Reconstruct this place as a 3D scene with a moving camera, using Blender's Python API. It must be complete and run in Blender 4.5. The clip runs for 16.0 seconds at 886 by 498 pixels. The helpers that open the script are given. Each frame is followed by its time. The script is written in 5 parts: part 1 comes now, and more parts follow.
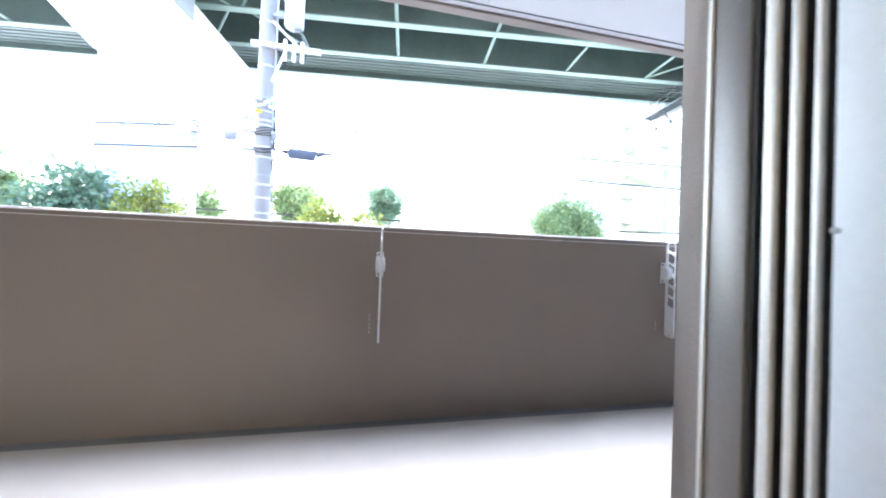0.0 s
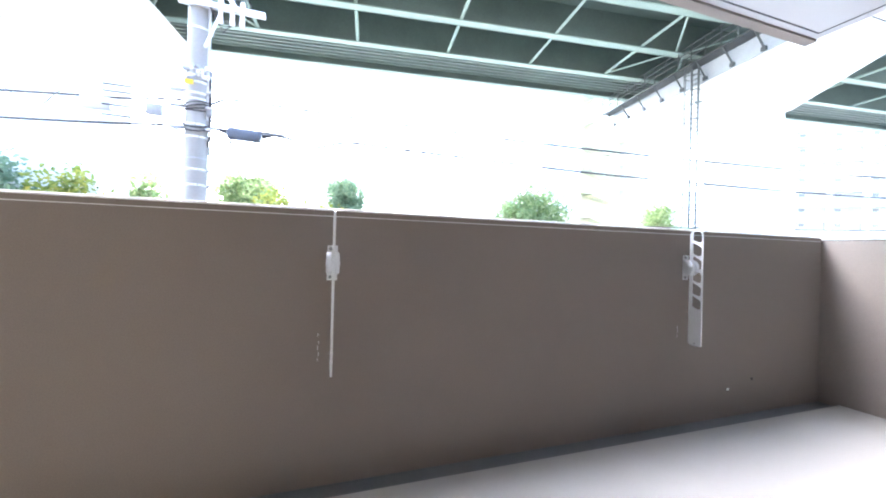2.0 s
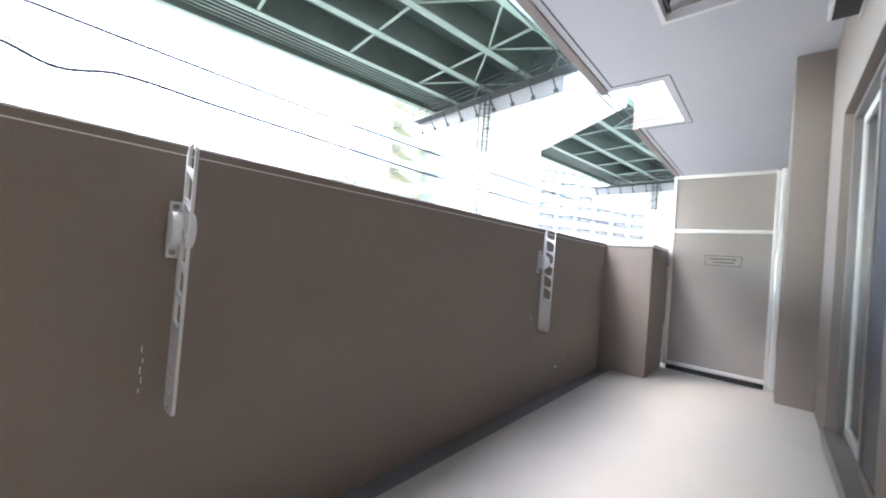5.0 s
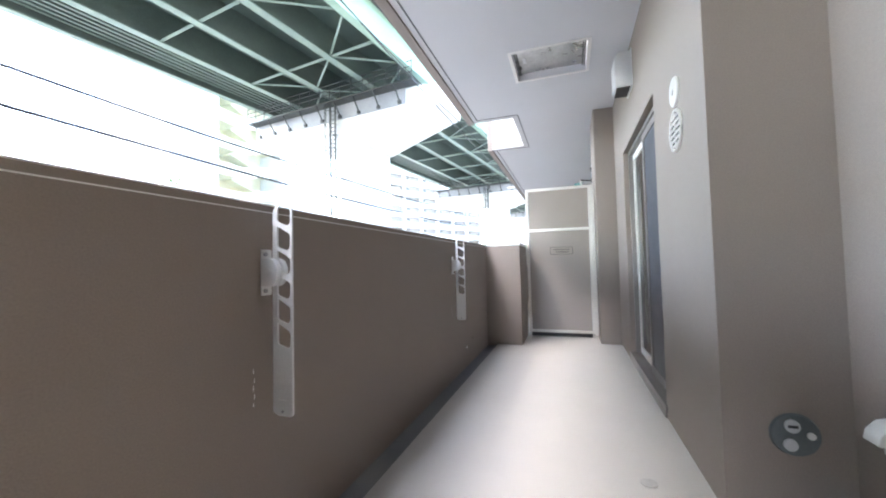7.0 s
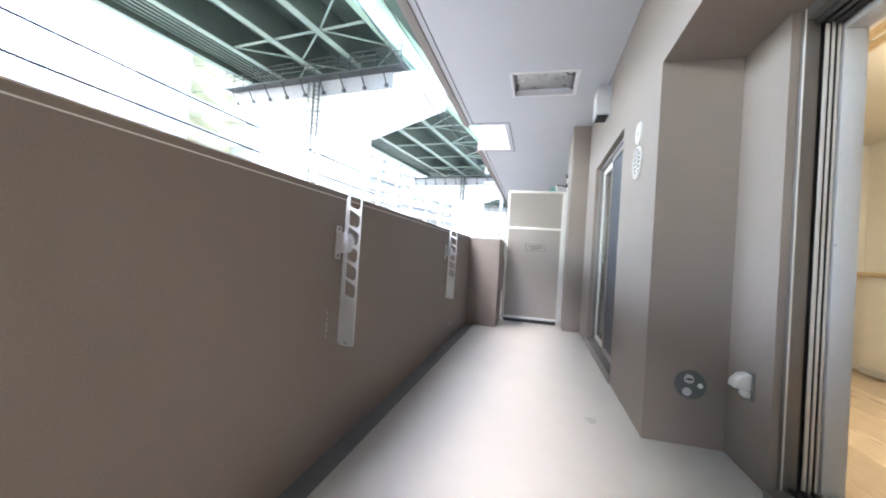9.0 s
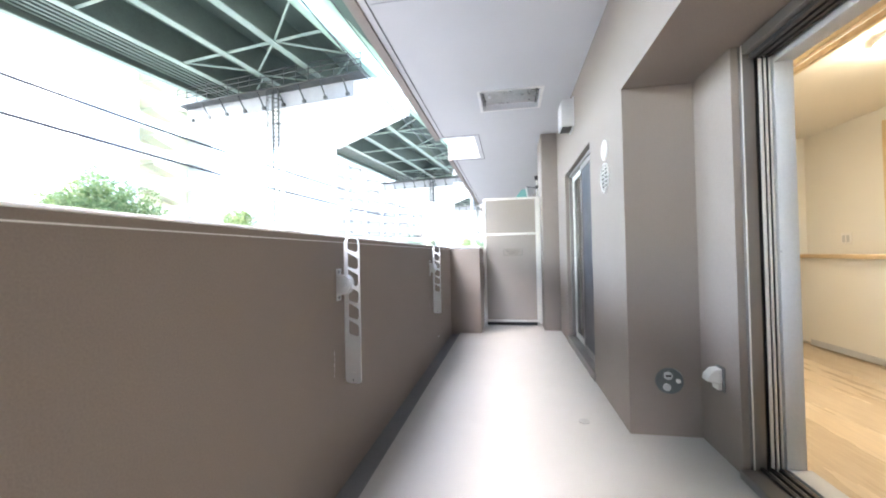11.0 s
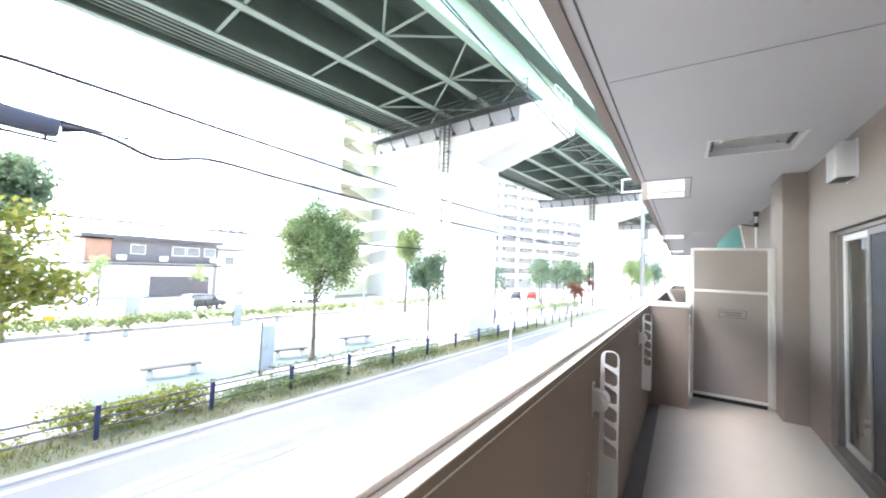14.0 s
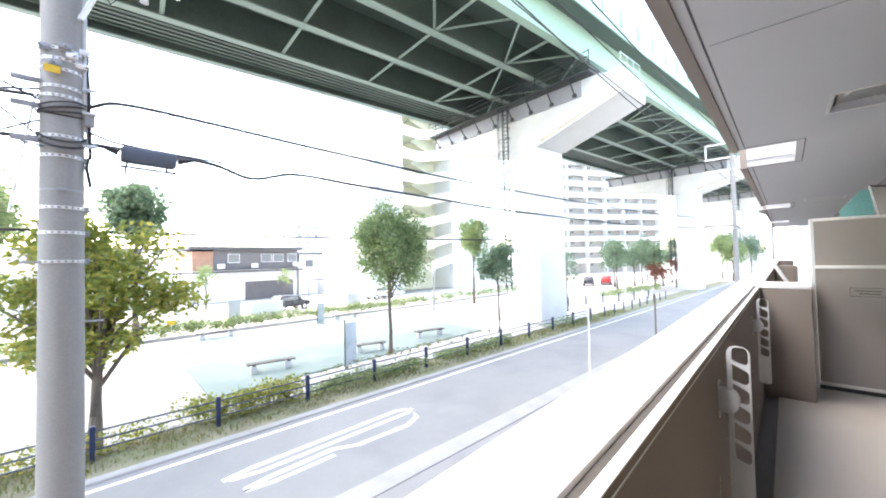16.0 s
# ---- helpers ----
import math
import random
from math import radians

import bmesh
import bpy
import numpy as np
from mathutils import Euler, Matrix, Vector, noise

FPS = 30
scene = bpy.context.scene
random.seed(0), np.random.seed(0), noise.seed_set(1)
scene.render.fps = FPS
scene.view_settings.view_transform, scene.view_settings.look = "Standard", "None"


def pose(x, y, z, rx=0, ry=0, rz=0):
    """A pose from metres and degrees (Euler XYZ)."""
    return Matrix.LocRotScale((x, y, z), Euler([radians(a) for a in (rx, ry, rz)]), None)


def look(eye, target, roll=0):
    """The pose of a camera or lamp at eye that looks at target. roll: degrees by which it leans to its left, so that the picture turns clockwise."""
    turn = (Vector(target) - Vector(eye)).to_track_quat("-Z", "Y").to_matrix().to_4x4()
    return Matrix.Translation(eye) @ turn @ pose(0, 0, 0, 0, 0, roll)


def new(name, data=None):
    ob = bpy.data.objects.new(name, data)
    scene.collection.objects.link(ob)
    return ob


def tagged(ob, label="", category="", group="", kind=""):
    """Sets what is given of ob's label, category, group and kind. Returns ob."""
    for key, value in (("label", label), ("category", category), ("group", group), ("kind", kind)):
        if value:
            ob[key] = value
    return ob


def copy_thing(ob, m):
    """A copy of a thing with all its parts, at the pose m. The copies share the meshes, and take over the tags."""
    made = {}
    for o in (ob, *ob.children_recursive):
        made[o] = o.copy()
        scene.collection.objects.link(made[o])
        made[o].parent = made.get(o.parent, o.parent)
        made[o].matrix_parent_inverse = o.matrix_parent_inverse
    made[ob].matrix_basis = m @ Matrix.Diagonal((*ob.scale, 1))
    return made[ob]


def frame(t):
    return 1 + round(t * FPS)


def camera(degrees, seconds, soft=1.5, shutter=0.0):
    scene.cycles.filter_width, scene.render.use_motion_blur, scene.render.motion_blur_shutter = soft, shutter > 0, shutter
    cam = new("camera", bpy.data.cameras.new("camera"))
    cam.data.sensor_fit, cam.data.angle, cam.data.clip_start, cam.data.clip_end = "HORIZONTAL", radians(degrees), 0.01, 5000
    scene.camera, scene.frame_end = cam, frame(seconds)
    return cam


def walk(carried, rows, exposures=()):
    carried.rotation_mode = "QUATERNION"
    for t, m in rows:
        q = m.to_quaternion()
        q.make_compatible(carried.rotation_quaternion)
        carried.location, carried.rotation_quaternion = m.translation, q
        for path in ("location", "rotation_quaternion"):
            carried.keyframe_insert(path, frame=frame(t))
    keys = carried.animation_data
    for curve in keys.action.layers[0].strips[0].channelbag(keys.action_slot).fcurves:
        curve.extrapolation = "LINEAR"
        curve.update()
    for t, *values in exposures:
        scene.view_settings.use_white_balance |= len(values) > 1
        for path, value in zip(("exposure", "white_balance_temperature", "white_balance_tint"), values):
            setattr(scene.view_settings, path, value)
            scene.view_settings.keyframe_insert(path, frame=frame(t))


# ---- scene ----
cam = camera(99.8, 16.0, 2.0, 0.3)

# seconds, eye, target, roll
PATH = [
    (0, (-0.161, -2.464, 1.078), (0.295, -0.517, 1.107), 2.2),
    (0.5, (-0.151, -2.227, 1.07), (0.344, -0.289, 1.105), 2.5),
    (1, (-0.114, -2.039, 1.06), (0.444, -0.118, 1.08), 2.2),
    (1.5, (-0.079, -1.888, 1.054), (0.543, 0.012, 1.06), 1.8),
    (2, (-0.076, -1.787, 1.068), (0.569, 0.106, 1.076), 1.5),
    (2.5, (-0.034, -1.708, 1.056), (0.633, 0.177, 1.08), 0.7),
    (3, (-0.021, -1.632, 1.036), (0.743, 0.216, 1.059), 1.0),
    (3.5, (-0.045, -1.543, 1.007), (0.87, 0.235, 1.022), 2.2),
    (4, (-0.088, -1.455, 0.985), (1.014, 0.214, 0.997), 3.4),
    (4.5, (-0.153, -1.363, 0.966), (1.14, 0.163, 0.974), 4.3),
    (5, (-0.296, -1.266, 0.988), (1.204, 0.057, 1.022), 4.7),
    (5.2, (-0.378, -1.212, 0.986), (1.199, 0.017, 1.021), 5.1),
    (7.3, (-1.135, -1.018, 1.015), (0.765, -0.399, 1.088), -2.0),
    (7.5, (-1.189, -1.023, 0.998), (0.712, -0.406, 1.061), -2.1),
    (8, (-1.326, -0.952, 0.986), (0.584, -0.358, 1.014), -0.3),
    (8.5, (-1.5, -0.972, 0.995), (0.418, -0.408, 1.023), 1.6),
    (9, (-1.622, -0.93, 0.978), (0.318, -0.443, 1.001), 3.7),
    (9.2, (-1.643, -0.916, 0.975), (0.305, -0.463, 0.985), 4.1),
    (11.3, (-1.773, -0.823, 1.191), (0.194, -0.464, 1.24), -2.2),
    (11.5, (-1.785, -0.797, 1.231), (0.175, -0.404, 1.314), -2.8),
    (12, (-1.879, -0.725, 1.344), (0.049, -0.227, 1.529), -3.0),
    (12.5, (-1.919, -0.667, 1.425), (-0.035, -0.038, 1.664), -2.0),
    (13, (-1.948, -0.587, 1.497), (-0.135, 0.221, 1.737), -0.2),
    (13.5, (-1.957, -0.468, 1.558), (-0.224, 0.514, 1.737), 1.7),
    (14, (-1.952, -0.363, 1.596), (-0.274, 0.72, 1.699), 2.4),
    (14.5, (-1.983, -0.299, 1.631), (-0.343, 0.846, 1.68), 2.0),
    (15, (-2.037, -0.262, 1.635), (-0.451, 0.957, 1.669), 0.8),
    (15.5, (-2.049, -0.252, 1.637), (-0.528, 1.046, 1.679), -0.5),
    (16, (-2.051, -0.244, 1.644), (-0.58, 1.109, 1.696), -1.3),
]
walk(cam, [(t, look(eye, target, roll)) for t, eye, target, roll in PATH], [(0.0, 4.65, 6200, 10), (2.0, 4.6, 6500, 10), (5.0, 4.12, 6850, 10), (8.0, 4.1, 6850, 10), (9.0, 4.25, 6850, 10), (11.5, 4.47, 6850, 10), (13.0, 4.2, 7150, 10), (14.5, 3.68, 7350, 12), (16.0, 3.42, 7450, 12)])

# ---- world and light ----
world = bpy.data.worlds.new("overcast_sky")
scene.world = world
world.use_nodes = True
wn = world.node_tree
sky = wn.nodes.new("ShaderNodeTexSky")
sky.sky_type, sky.sun_disc = "NISHITA", False
sky.sun_elevation, sky.sun_rotation = radians(58), radians(-30)
sky.air_density, sky.dust_density, sky.ozone_density = 1.0, 1.5, 1.0
wn.nodes["Background"].inputs["Strength"].default_value = 0.15
wn.links.new(sky.outputs["Color"], wn.nodes["Background"].inputs["Color"])

sun = new("sun", bpy.data.lights.new("sun", "SUN"))
sun.data.energy, sun.data.angle, sun.data.color = 0.6, radians(95), (1.0, 0.99, 0.98)
sun.matrix_world = look((-26.5, 45.9, 84.8), (0, 0, 0))


# ---- building helpers ----
def part(name, bm, material, parent=None, label="", bevel=0.0, smooth=True):
    """Link a bmesh as one mesh object, under a thing if one is given."""
    if bevel:
        bmesh.ops.bevel(bm, geom=bm.edges[:], offset=bevel, segments=2, affect="EDGES", profile=0.5, clamp_overlap=True)
    me = bpy.data.meshes.new(name)
    bm.to_mesh(me)
    bm.free()
    me.materials.append(material)
    if smooth:
        me.polygons.foreach_set("use_smooth", [True] * len(me.polygons))
        me.set_sharp_from_angle(angle=radians(32))
    ob = new(name, me)
    if parent is not None:
        ob.parent = parent
    return tagged(ob, label)


def same_mesh(name, ob, m, parent=None):
    """Another object on the mesh of ob."""
    o = new(name, ob.data)
    o.parent = parent
    o.matrix_basis = m
    return o


def thing(name, label, category, m=None, group=""):
    ob = new(name)
    ob.empty_display_size = 0.1
    if m is not None:
        ob.matrix_basis = m
    return tagged(ob, label, category, group)


def single(name, bm, material, label, category, m=None, group="", bevel=0.0, kind=""):
    ob = part(name, bm, material, None, "", bevel)
    if m is not None:
        ob.matrix_basis = m
    return tagged(ob, label, category, group, kind)


def structure(name, bm, material, label, category="", bevel=0.0):
    return tagged(part(name, bm, material, None, "", bevel), label, category or name.split("_")[0], "", "structure")


def box(x0, x1, y0, y1, z0, z1, bm=None):
    bm = bm or bmesh.new()
    m = Matrix.Translation(((x0 + x1) / 2, (y0 + y1) / 2, (z0 + z1) / 2)) @ Matrix.Diagonal((abs(x1 - x0), abs(y1 - y0), abs(z1 - z0), 1))
    bmesh.ops.create_cube(bm, size=1, matrix=m)
    return bm


def tube(p, q, r0, r1=None, seg=12, bm=None, caps=True):
    bm = bm or bmesh.new()
    p, q = Vector(p), Vector(q)
    d = q - p
    m = Matrix.Translation((p + q) / 2) @ d.to_track_quat("Z", "Y").to_matrix().to_4x4()
    bmesh.ops.create_cone(bm, cap_ends=caps, segments=seg, radius1=r0, radius2=r0 if r1 is None else r1, depth=d.length, matrix=m)
    return bm


def sweep(points, r, seg=6, bm=None):
    """A round bar along a line of points."""
    bm = bm or bmesh.new()
    pts = [Vector(p) for p in points]
    rings = []
    for i, p in enumerate(pts):
        d = (pts[min(i + 1, len(pts) - 1)] - pts[max(i - 1, 0)]).normalized()
        side = d.cross(Vector((0, 0, 1)))
        side = side.normalized() if side.length > 1e-4 else Vector((1, 0, 0))
        up = side.cross(d).normalized()
        rr = r[i] if isinstance(r, (list, tuple)) else r
        rings.append([bm.verts.new(p + side * (rr * math.cos(a)) + up * (rr * math.sin(a))) for a in [2 * math.pi * k / seg for k in range(seg)]])
    for a, b in zip(rings, rings[1:]):
        for k in range(seg):
            bm.faces.new((a[k], a[(k + 1) % seg], b[(k + 1) % seg], b[k]))
    bm.faces.new(rings[0][::-1])
    bm.faces.new(rings[-1])
    bmesh.ops.recalc_face_normals(bm, faces=bm.faces[:])
    return bm


def prism(outline, axis, a, b, bm=None):
    """An outline of pairs drawn out along an axis ('x': pairs are y,z; 'y': x,z; 'z': x,y)."""
    bm = bm or bmesh.new()
    put = {"x": lambda s, t, w: (w, s, t), "y": lambda s, t, w: (s, w, t), "z": lambda s, t, w: (s, t, w)}[axis]
    lo = [bm.verts.new(put(s, t, a)) for s, t in outline]
    hi = [bm.verts.new(put(s, t, b)) for s, t in outline]
    n = len(outline)
    bm.faces.new(lo)
    bm.faces.new(hi[::-1])
    for k in range(n):
        bm.faces.new((lo[k], hi[k], hi[(k + 1) % n], lo[(k + 1) % n]))
    bmesh.ops.recalc_face_normals(bm, faces=bm.faces[:])
    return bm


# ---- materials ----
def surface(name, color, rough=0.6, metal=0.0, big=0.12, fine=0.08, scale=1.5, grain=60.0, bump=0.1, stain=None, stain_scale=0.7, stain_amount=0.0, spec=0.5, streak=None):
    """A painted, mineral or metal surface: broad mottling, fine grain, relief and, if given, stains of another colour."""
    m = bpy.data.materials.new(name)
    m.use_nodes = True
    nt = m.node_tree
    b = nt.nodes["Principled BSDF"]
    co = nt.nodes.new("ShaderNodeTexCoord")
    vec = co.outputs["Object"]
    if streak:
        mp = nt.nodes.new("ShaderNodeMapping")
        mp.inputs["Scale"].default_value = streak
        nt.links.new(vec, mp.inputs["Vector"])
        vec = mp.outputs["Vector"]

    def noisy(s, detail):
        n = nt.nodes.new("ShaderNodeTexNoise")
        n.inputs["Scale"].default_value, n.inputs["Detail"].default_value, n.inputs["Roughness"].default_value = s, detail, 0.6
        nt.links.new(vec, n.inputs["Vector"])
        return n.outputs["Fac"]

    def ranged(src, lo, hi, a=0.3, z=0.7):
        r = nt.nodes.new("ShaderNodeMapRange")
        for k, v in zip(("From Min", "From Max", "To Min", "To Max"), (a, z, lo, hi)):
            r.inputs[k].default_value = v
        nt.links.new(src, r.inputs["Value"])
        return r.outputs["Result"]

    def times(a, c):
        n = nt.nodes.new("ShaderNodeMath")
        n.operation = "MULTIPLY"
        nt.links.new(a, n.inputs[0])
        nt.links.new(c, n.inputs[1])
        return n.outputs["Value"]

    g = noisy(grain, 3.0)
    w = noisy(scale, 5.0)
    tone = times(ranged(w, 1 - big, 1 + big), ranged(g, 1 - fine, 1 + fine))
    mul = nt.nodes.new("ShaderNodeVectorMath")
    mul.operation = "SCALE"
    mul.inputs[0].default_value = color
    nt.links.new(tone, mul.inputs["Scale"])
    out = mul.outputs["Vector"]
    if stain:
        mix = nt.nodes.new("ShaderNodeMix")
        mix.data_type = "RGBA"
        s = noisy(stain_scale, 6.0)
        nt.links.new(ranged(s, 0.0, stain_amount, 0.48, 0.72), mix.inputs["Factor"])
        nt.links.new(out, mix.inputs["A"])
        mix.inputs["B"].default_value = (*stain, 1)
        out = mix.outputs["Result"]
    nt.links.new(out, b.inputs["Base Color"])
    nt.links.new(ranged(w, max(rough - 0.1, 0.03), min(rough + 0.1, 1.0)), b.inputs["Roughness"])
    b.inputs["Metallic"].default_value = metal
    b.inputs["Specular IOR Level"].default_value = spec
    if bump:
        bp = nt.nodes.new("ShaderNodeBump")
        bp.inputs["Strength"].default_value, bp.inputs["Distance"].default_value = bump, 0.004
        nt.links.new(g, bp.inputs["Height"])
        nt.links.new(bp.outputs["Normal"], b.inputs["Normal"])
    return m


def leafy(name, a, c, d):
    """Leaves in three tones, one to each leaf at random, with some light passing through."""
    m = bpy.data.materials.new(name)
    m.use_nodes = True
    nt = m.node_tree
    b = nt.nodes["Principled BSDF"]
    geo = nt.nodes.new("ShaderNodeNewGeometry")
    ramp = nt.nodes.new("ShaderNodeValToRGB")
    ramp.color_ramp.elements[0].color, ramp.color_ramp.elements[1].color = (*a, 1), (*d, 1)
    ramp.color_ramp.elements.new(0.55).color = (*c, 1)
    nt.links.new(geo.outputs["Random Per Island"], ramp.inputs["Fac"])
    nt.links.new(ramp.outputs["Color"], b.inputs["Base Color"])
    b.inputs["Roughness"].default_value = 0.5
    tr = nt.nodes.new("ShaderNodeBsdfTranslucent")
    nt.links.new(ramp.outputs["Color"], tr.inputs["Color"])
    mix = nt.nodes.new("ShaderNodeMixShader")
    mix.inputs["Fac"].default_value = 0.5
    nt.links.new(b.outputs["BSDF"], mix.inputs[1])
    nt.links.new(tr.outputs["BSDF"], mix.inputs[2])
    nt.links.new(mix.outputs["Shader"], nt.nodes["Material Output"].inputs["Surface"])
    return m


def clear_glass(name, tint=(0.9, 0.95, 0.95), rough=0.0):
    m = bpy.data.materials.new(name)
    m.use_nodes = True
    b = m.node_tree.nodes["Principled BSDF"]
    b.inputs["Base Color"].default_value = (*tint, 1)
    b.inputs["Transmission Weight"].default_value = 1.0
    b.inputs["Roughness"].default_value = rough
    b.inputs["IOR"].default_value = 1.45
    return m


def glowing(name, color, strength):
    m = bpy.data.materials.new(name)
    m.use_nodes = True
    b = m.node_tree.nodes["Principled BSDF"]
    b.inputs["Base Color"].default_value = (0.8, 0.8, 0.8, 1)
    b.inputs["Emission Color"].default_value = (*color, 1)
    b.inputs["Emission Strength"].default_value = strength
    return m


TAUPE = surface("taupe_sprayed_paint", (0.238, 0.200, 0.176), 0.75, grain=180, bump=0.35, big=0.05, fine=0.07, scale=1.1, stain=(0.195, 0.161, 0.141), stain_amount=0.25, stain_scale=0.8)
PANEL = surface("taupe_board", (0.30, 0.262, 0.236), 0.55, grain=140, bump=0.1, big=0.05, fine=0.04)
FLOOR_VINYL = surface("grey_vinyl_sheet", (0.41, 0.395, 0.372), 0.5, grain=220, bump=0.2, big=0.06, fine=0.07, scale=0.9, stain=(0.35, 0.335, 0.313), stain_amount=0.3, stain_scale=1.6)
GUTTER = surface("dark_grey_gutter_coating", (0.125, 0.13, 0.14), 0.5, grain=90, bump=0.15, big=0.2, fine=0.1, stain=(0.2, 0.19, 0.17), stain_amount=0.4, stain_scale=2.5)
CEIL = surface("white_ceiling_paint", (0.50, 0.50, 0.507), 0.8, grain=200, bump=0.2, big=0.03, fine=0.04)
JOINT = surface("dark_joint_sealant", (0.05, 0.045, 0.045), 0.6, grain=60)
SEAL_BROWN = surface("brown_sealant_strip", (0.10, 0.09, 0.082), 0.85, grain=80, big=0.15)
COPING = surface("pale_coping_coat", (0.84, 0.83, 0.81), 0.6, grain=120, bump=0.2, big=0.06, fine=0.05, stain=(0.5, 0.48, 0.45), stain_amount=0.3)
ALU = surface("brushed_aluminium", (0.72, 0.73, 0.74), 0.36, 0.3, grain=200, bump=0.05, big=0.05, fine=0.06)
ALU_WHITE = surface("satin_aluminium_trim", (0.66, 0.64, 0.61), 0.45, 0.3, grain=160, bump=0.03, big=0.04, fine=0.04)
BRONZE = surface("bronze_window_frame", (0.20, 0.184, 0.175), 0.38, 0.45, grain=160, bump=0.03, big=0.05, fine=0.05)
STAINLESS = surface("stainless_hatch", (0.55, 0.54, 0.53), 0.32, 0.9, grain=40, bump=0.08, big=0.15, fine=0.1, scale=6)
PLASTIC_W = surface("white_plastic", (0.74, 0.73, 0.71), 0.4, grain=100, bump=0.03, big=0.03, fine=0.03)
PLASTIC_B = surface("beige_plastic", (0.46, 0.435, 0.405), 0.45, grain=100, bump=0.03, big=0.03, fine=0.03)
PLASTIC_G = surface("grey_plastic", (0.50, 0.51, 0.52), 0.4, grain=100, bump=0.03, big=0.03, fine=0.03)
BLACK = surface("black_rubber", (0.02, 0.02, 0.022), 0.5, grain=60, big=0.1)
INK = surface("dark_print", (0.06, 0.055, 0.05), 0.6)
CONCRETE = surface("pale_concrete", (0.62, 0.62, 0.61), 0.8, grain=30, bump=0.3, big=0.08, fine=0.08, scale=0.35, stain=(0.50, 0.45, 0.34), stain_amount=0.45, stain_scale=0.25)
RUST = surface("rust_stained_concrete", (0.50, 0.41, 0.28), 0.85, grain=30, bump=0.2, big=0.2, fine=0.1, scale=1.2, stain=(0.58, 0.55, 0.48), stain_amount=0.9, stain_scale=1.5)
POLE_C = surface("utility_pole_concrete", (0.27, 0.263, 0.252), 0.8, grain=60, bump=0.25, big=0.06, fine=0.08, scale=2)
# Darker green for inner steel and deck: the shade under the road is coloured in.
STEEL_SHADED = surface("shaded_green_steel_underside", (0.085, 0.115, 0.096), 0.6, 0.0, grain=12, bump=0.05, big=0.2, fine=0.1, scale=0.4)
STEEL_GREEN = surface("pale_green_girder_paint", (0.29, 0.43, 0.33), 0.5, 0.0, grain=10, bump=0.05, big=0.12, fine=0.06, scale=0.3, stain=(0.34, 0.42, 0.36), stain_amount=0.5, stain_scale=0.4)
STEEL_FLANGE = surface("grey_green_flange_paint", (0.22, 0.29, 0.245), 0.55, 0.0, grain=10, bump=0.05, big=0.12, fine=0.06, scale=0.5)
BARRIER = surface("mint_barrier_panel", (0.50, 0.66, 0.57), 0.5, 0.0, grain=10, bump=0.03, big=0.08, fine=0.05, scale=0.4)
GREY_STEEL = surface("grey_painted_steel", (0.30, 0.31, 0.33), 0.5, 0.2, grain=30, bump=0.04, big=0.1)
DARK_RAIL = surface("dark_catwalk_steel", (0.05, 0.055, 0.055), 0.5, 0.3, grain=30, big=0.1)
ASPHALT = surface("worn_asphalt", (0.275, 0.265, 0.254), 0.9, grain=90, bump=0.6, big=0.08, fine=0.15, scale=0.5, stain=(0.17, 0.17, 0.18), stain_amount=0.5, stain_scale=0.35)
SAND = surface("pale_park_gravel", (0.48, 0.46, 0.43), 0.95, grain=50, bump=0.4, big=0.1, fine=0.1, scale=0.3, stain=(0.36, 0.34, 0.30), stain_amount=0.4, stain_scale=0.15)
COURT = surface("worn_green_court", (0.20, 0.255, 0.232), 0.9, grain=50, bump=0.3, big=0.12, fine=0.1, scale=0.35, stain=(0.30, 0.33, 0.31), stain_amount=0.7, stain_scale=0.3)
KERB = surface("kerb_concrete", (0.36, 0.35, 0.335), 0.85, grain=60, bump=0.4, big=0.12, fine=0.1, stain=(0.25, 0.25, 0.22), stain_amount=0.5, stain_scale=0.8)
PAINT_W = surface("worn_road_paint", (0.75, 0.74, 0.71), 0.7, grain=40, bump=0.3, big=0.1, fine=0.1, stain=(0.35, 0.35, 0.35), stain_amount=0.5, stain_scale=2.0)
SOIL = surface("verge_soil", (0.25, 0.235, 0.155), 0.95, grain=30, bump=0.5, big=0.25, fine=0.2, scale=1.2, stain=(0.13, 0.17, 0.06), stain_amount=0.7)
NAVY = surface("navy_painted_steel", (0.018, 0.028, 0.075), 0.4, 0.1, grain=60, bump=0.03, big=0.15)
RAIL_GREY = surface("dark_grey_rail", (0.10, 0.11, 0.125), 0.45, 0.4, grain=60, bump=0.03)
BARK = surface("tree_bark", (0.15, 0.12, 0.095), 0.9, grain=25, bump=0.8, big=0.2, fine=0.2, scale=3, streak=(1, 1, 0.2))
WOOD_SEAT = surface("weathered_bench_wood", (0.15, 0.138, 0.128), 0.8, grain=40, bump=0.3, big=0.15, streak=(0.2, 1, 1))
ROOM_WALL = surface("white_wallpaper", (0.74, 0.72, 0.67), 0.85, grain=150, bump=0.15, big=0.02, fine=0.03)
ROOM_FLOOR = surface("oak_flooring", (0.55, 0.45, 0.33), 0.28, grain=25, bump=0.05, big=0.1, fine=0.1, scale=1.2, streak=(0.2, 2, 1))
TRIM_W = surface("white_window_casing", (0.52, 0.53, 0.55), 0.45, grain=80, bump=0.03, big=0.03, fine=0.03)
TRIM_WOOD = surface("pale_wood_trim", (0.62, 0.47, 0.29), 0.4, grain=30, bump=0.05, streak=(1, 1, 0.2))
CREAM = surface("cream_tower_paint", (0.74, 0.71, 0.55), 0.8, grain=8, bump=0.1, big=0.06, scale=0.2)
WHITE_EXT = surface("white_facade_paint", (0.78, 0.78, 0.77), 0.8, grain=8, bump=0.1, big=0.06, scale=0.2)
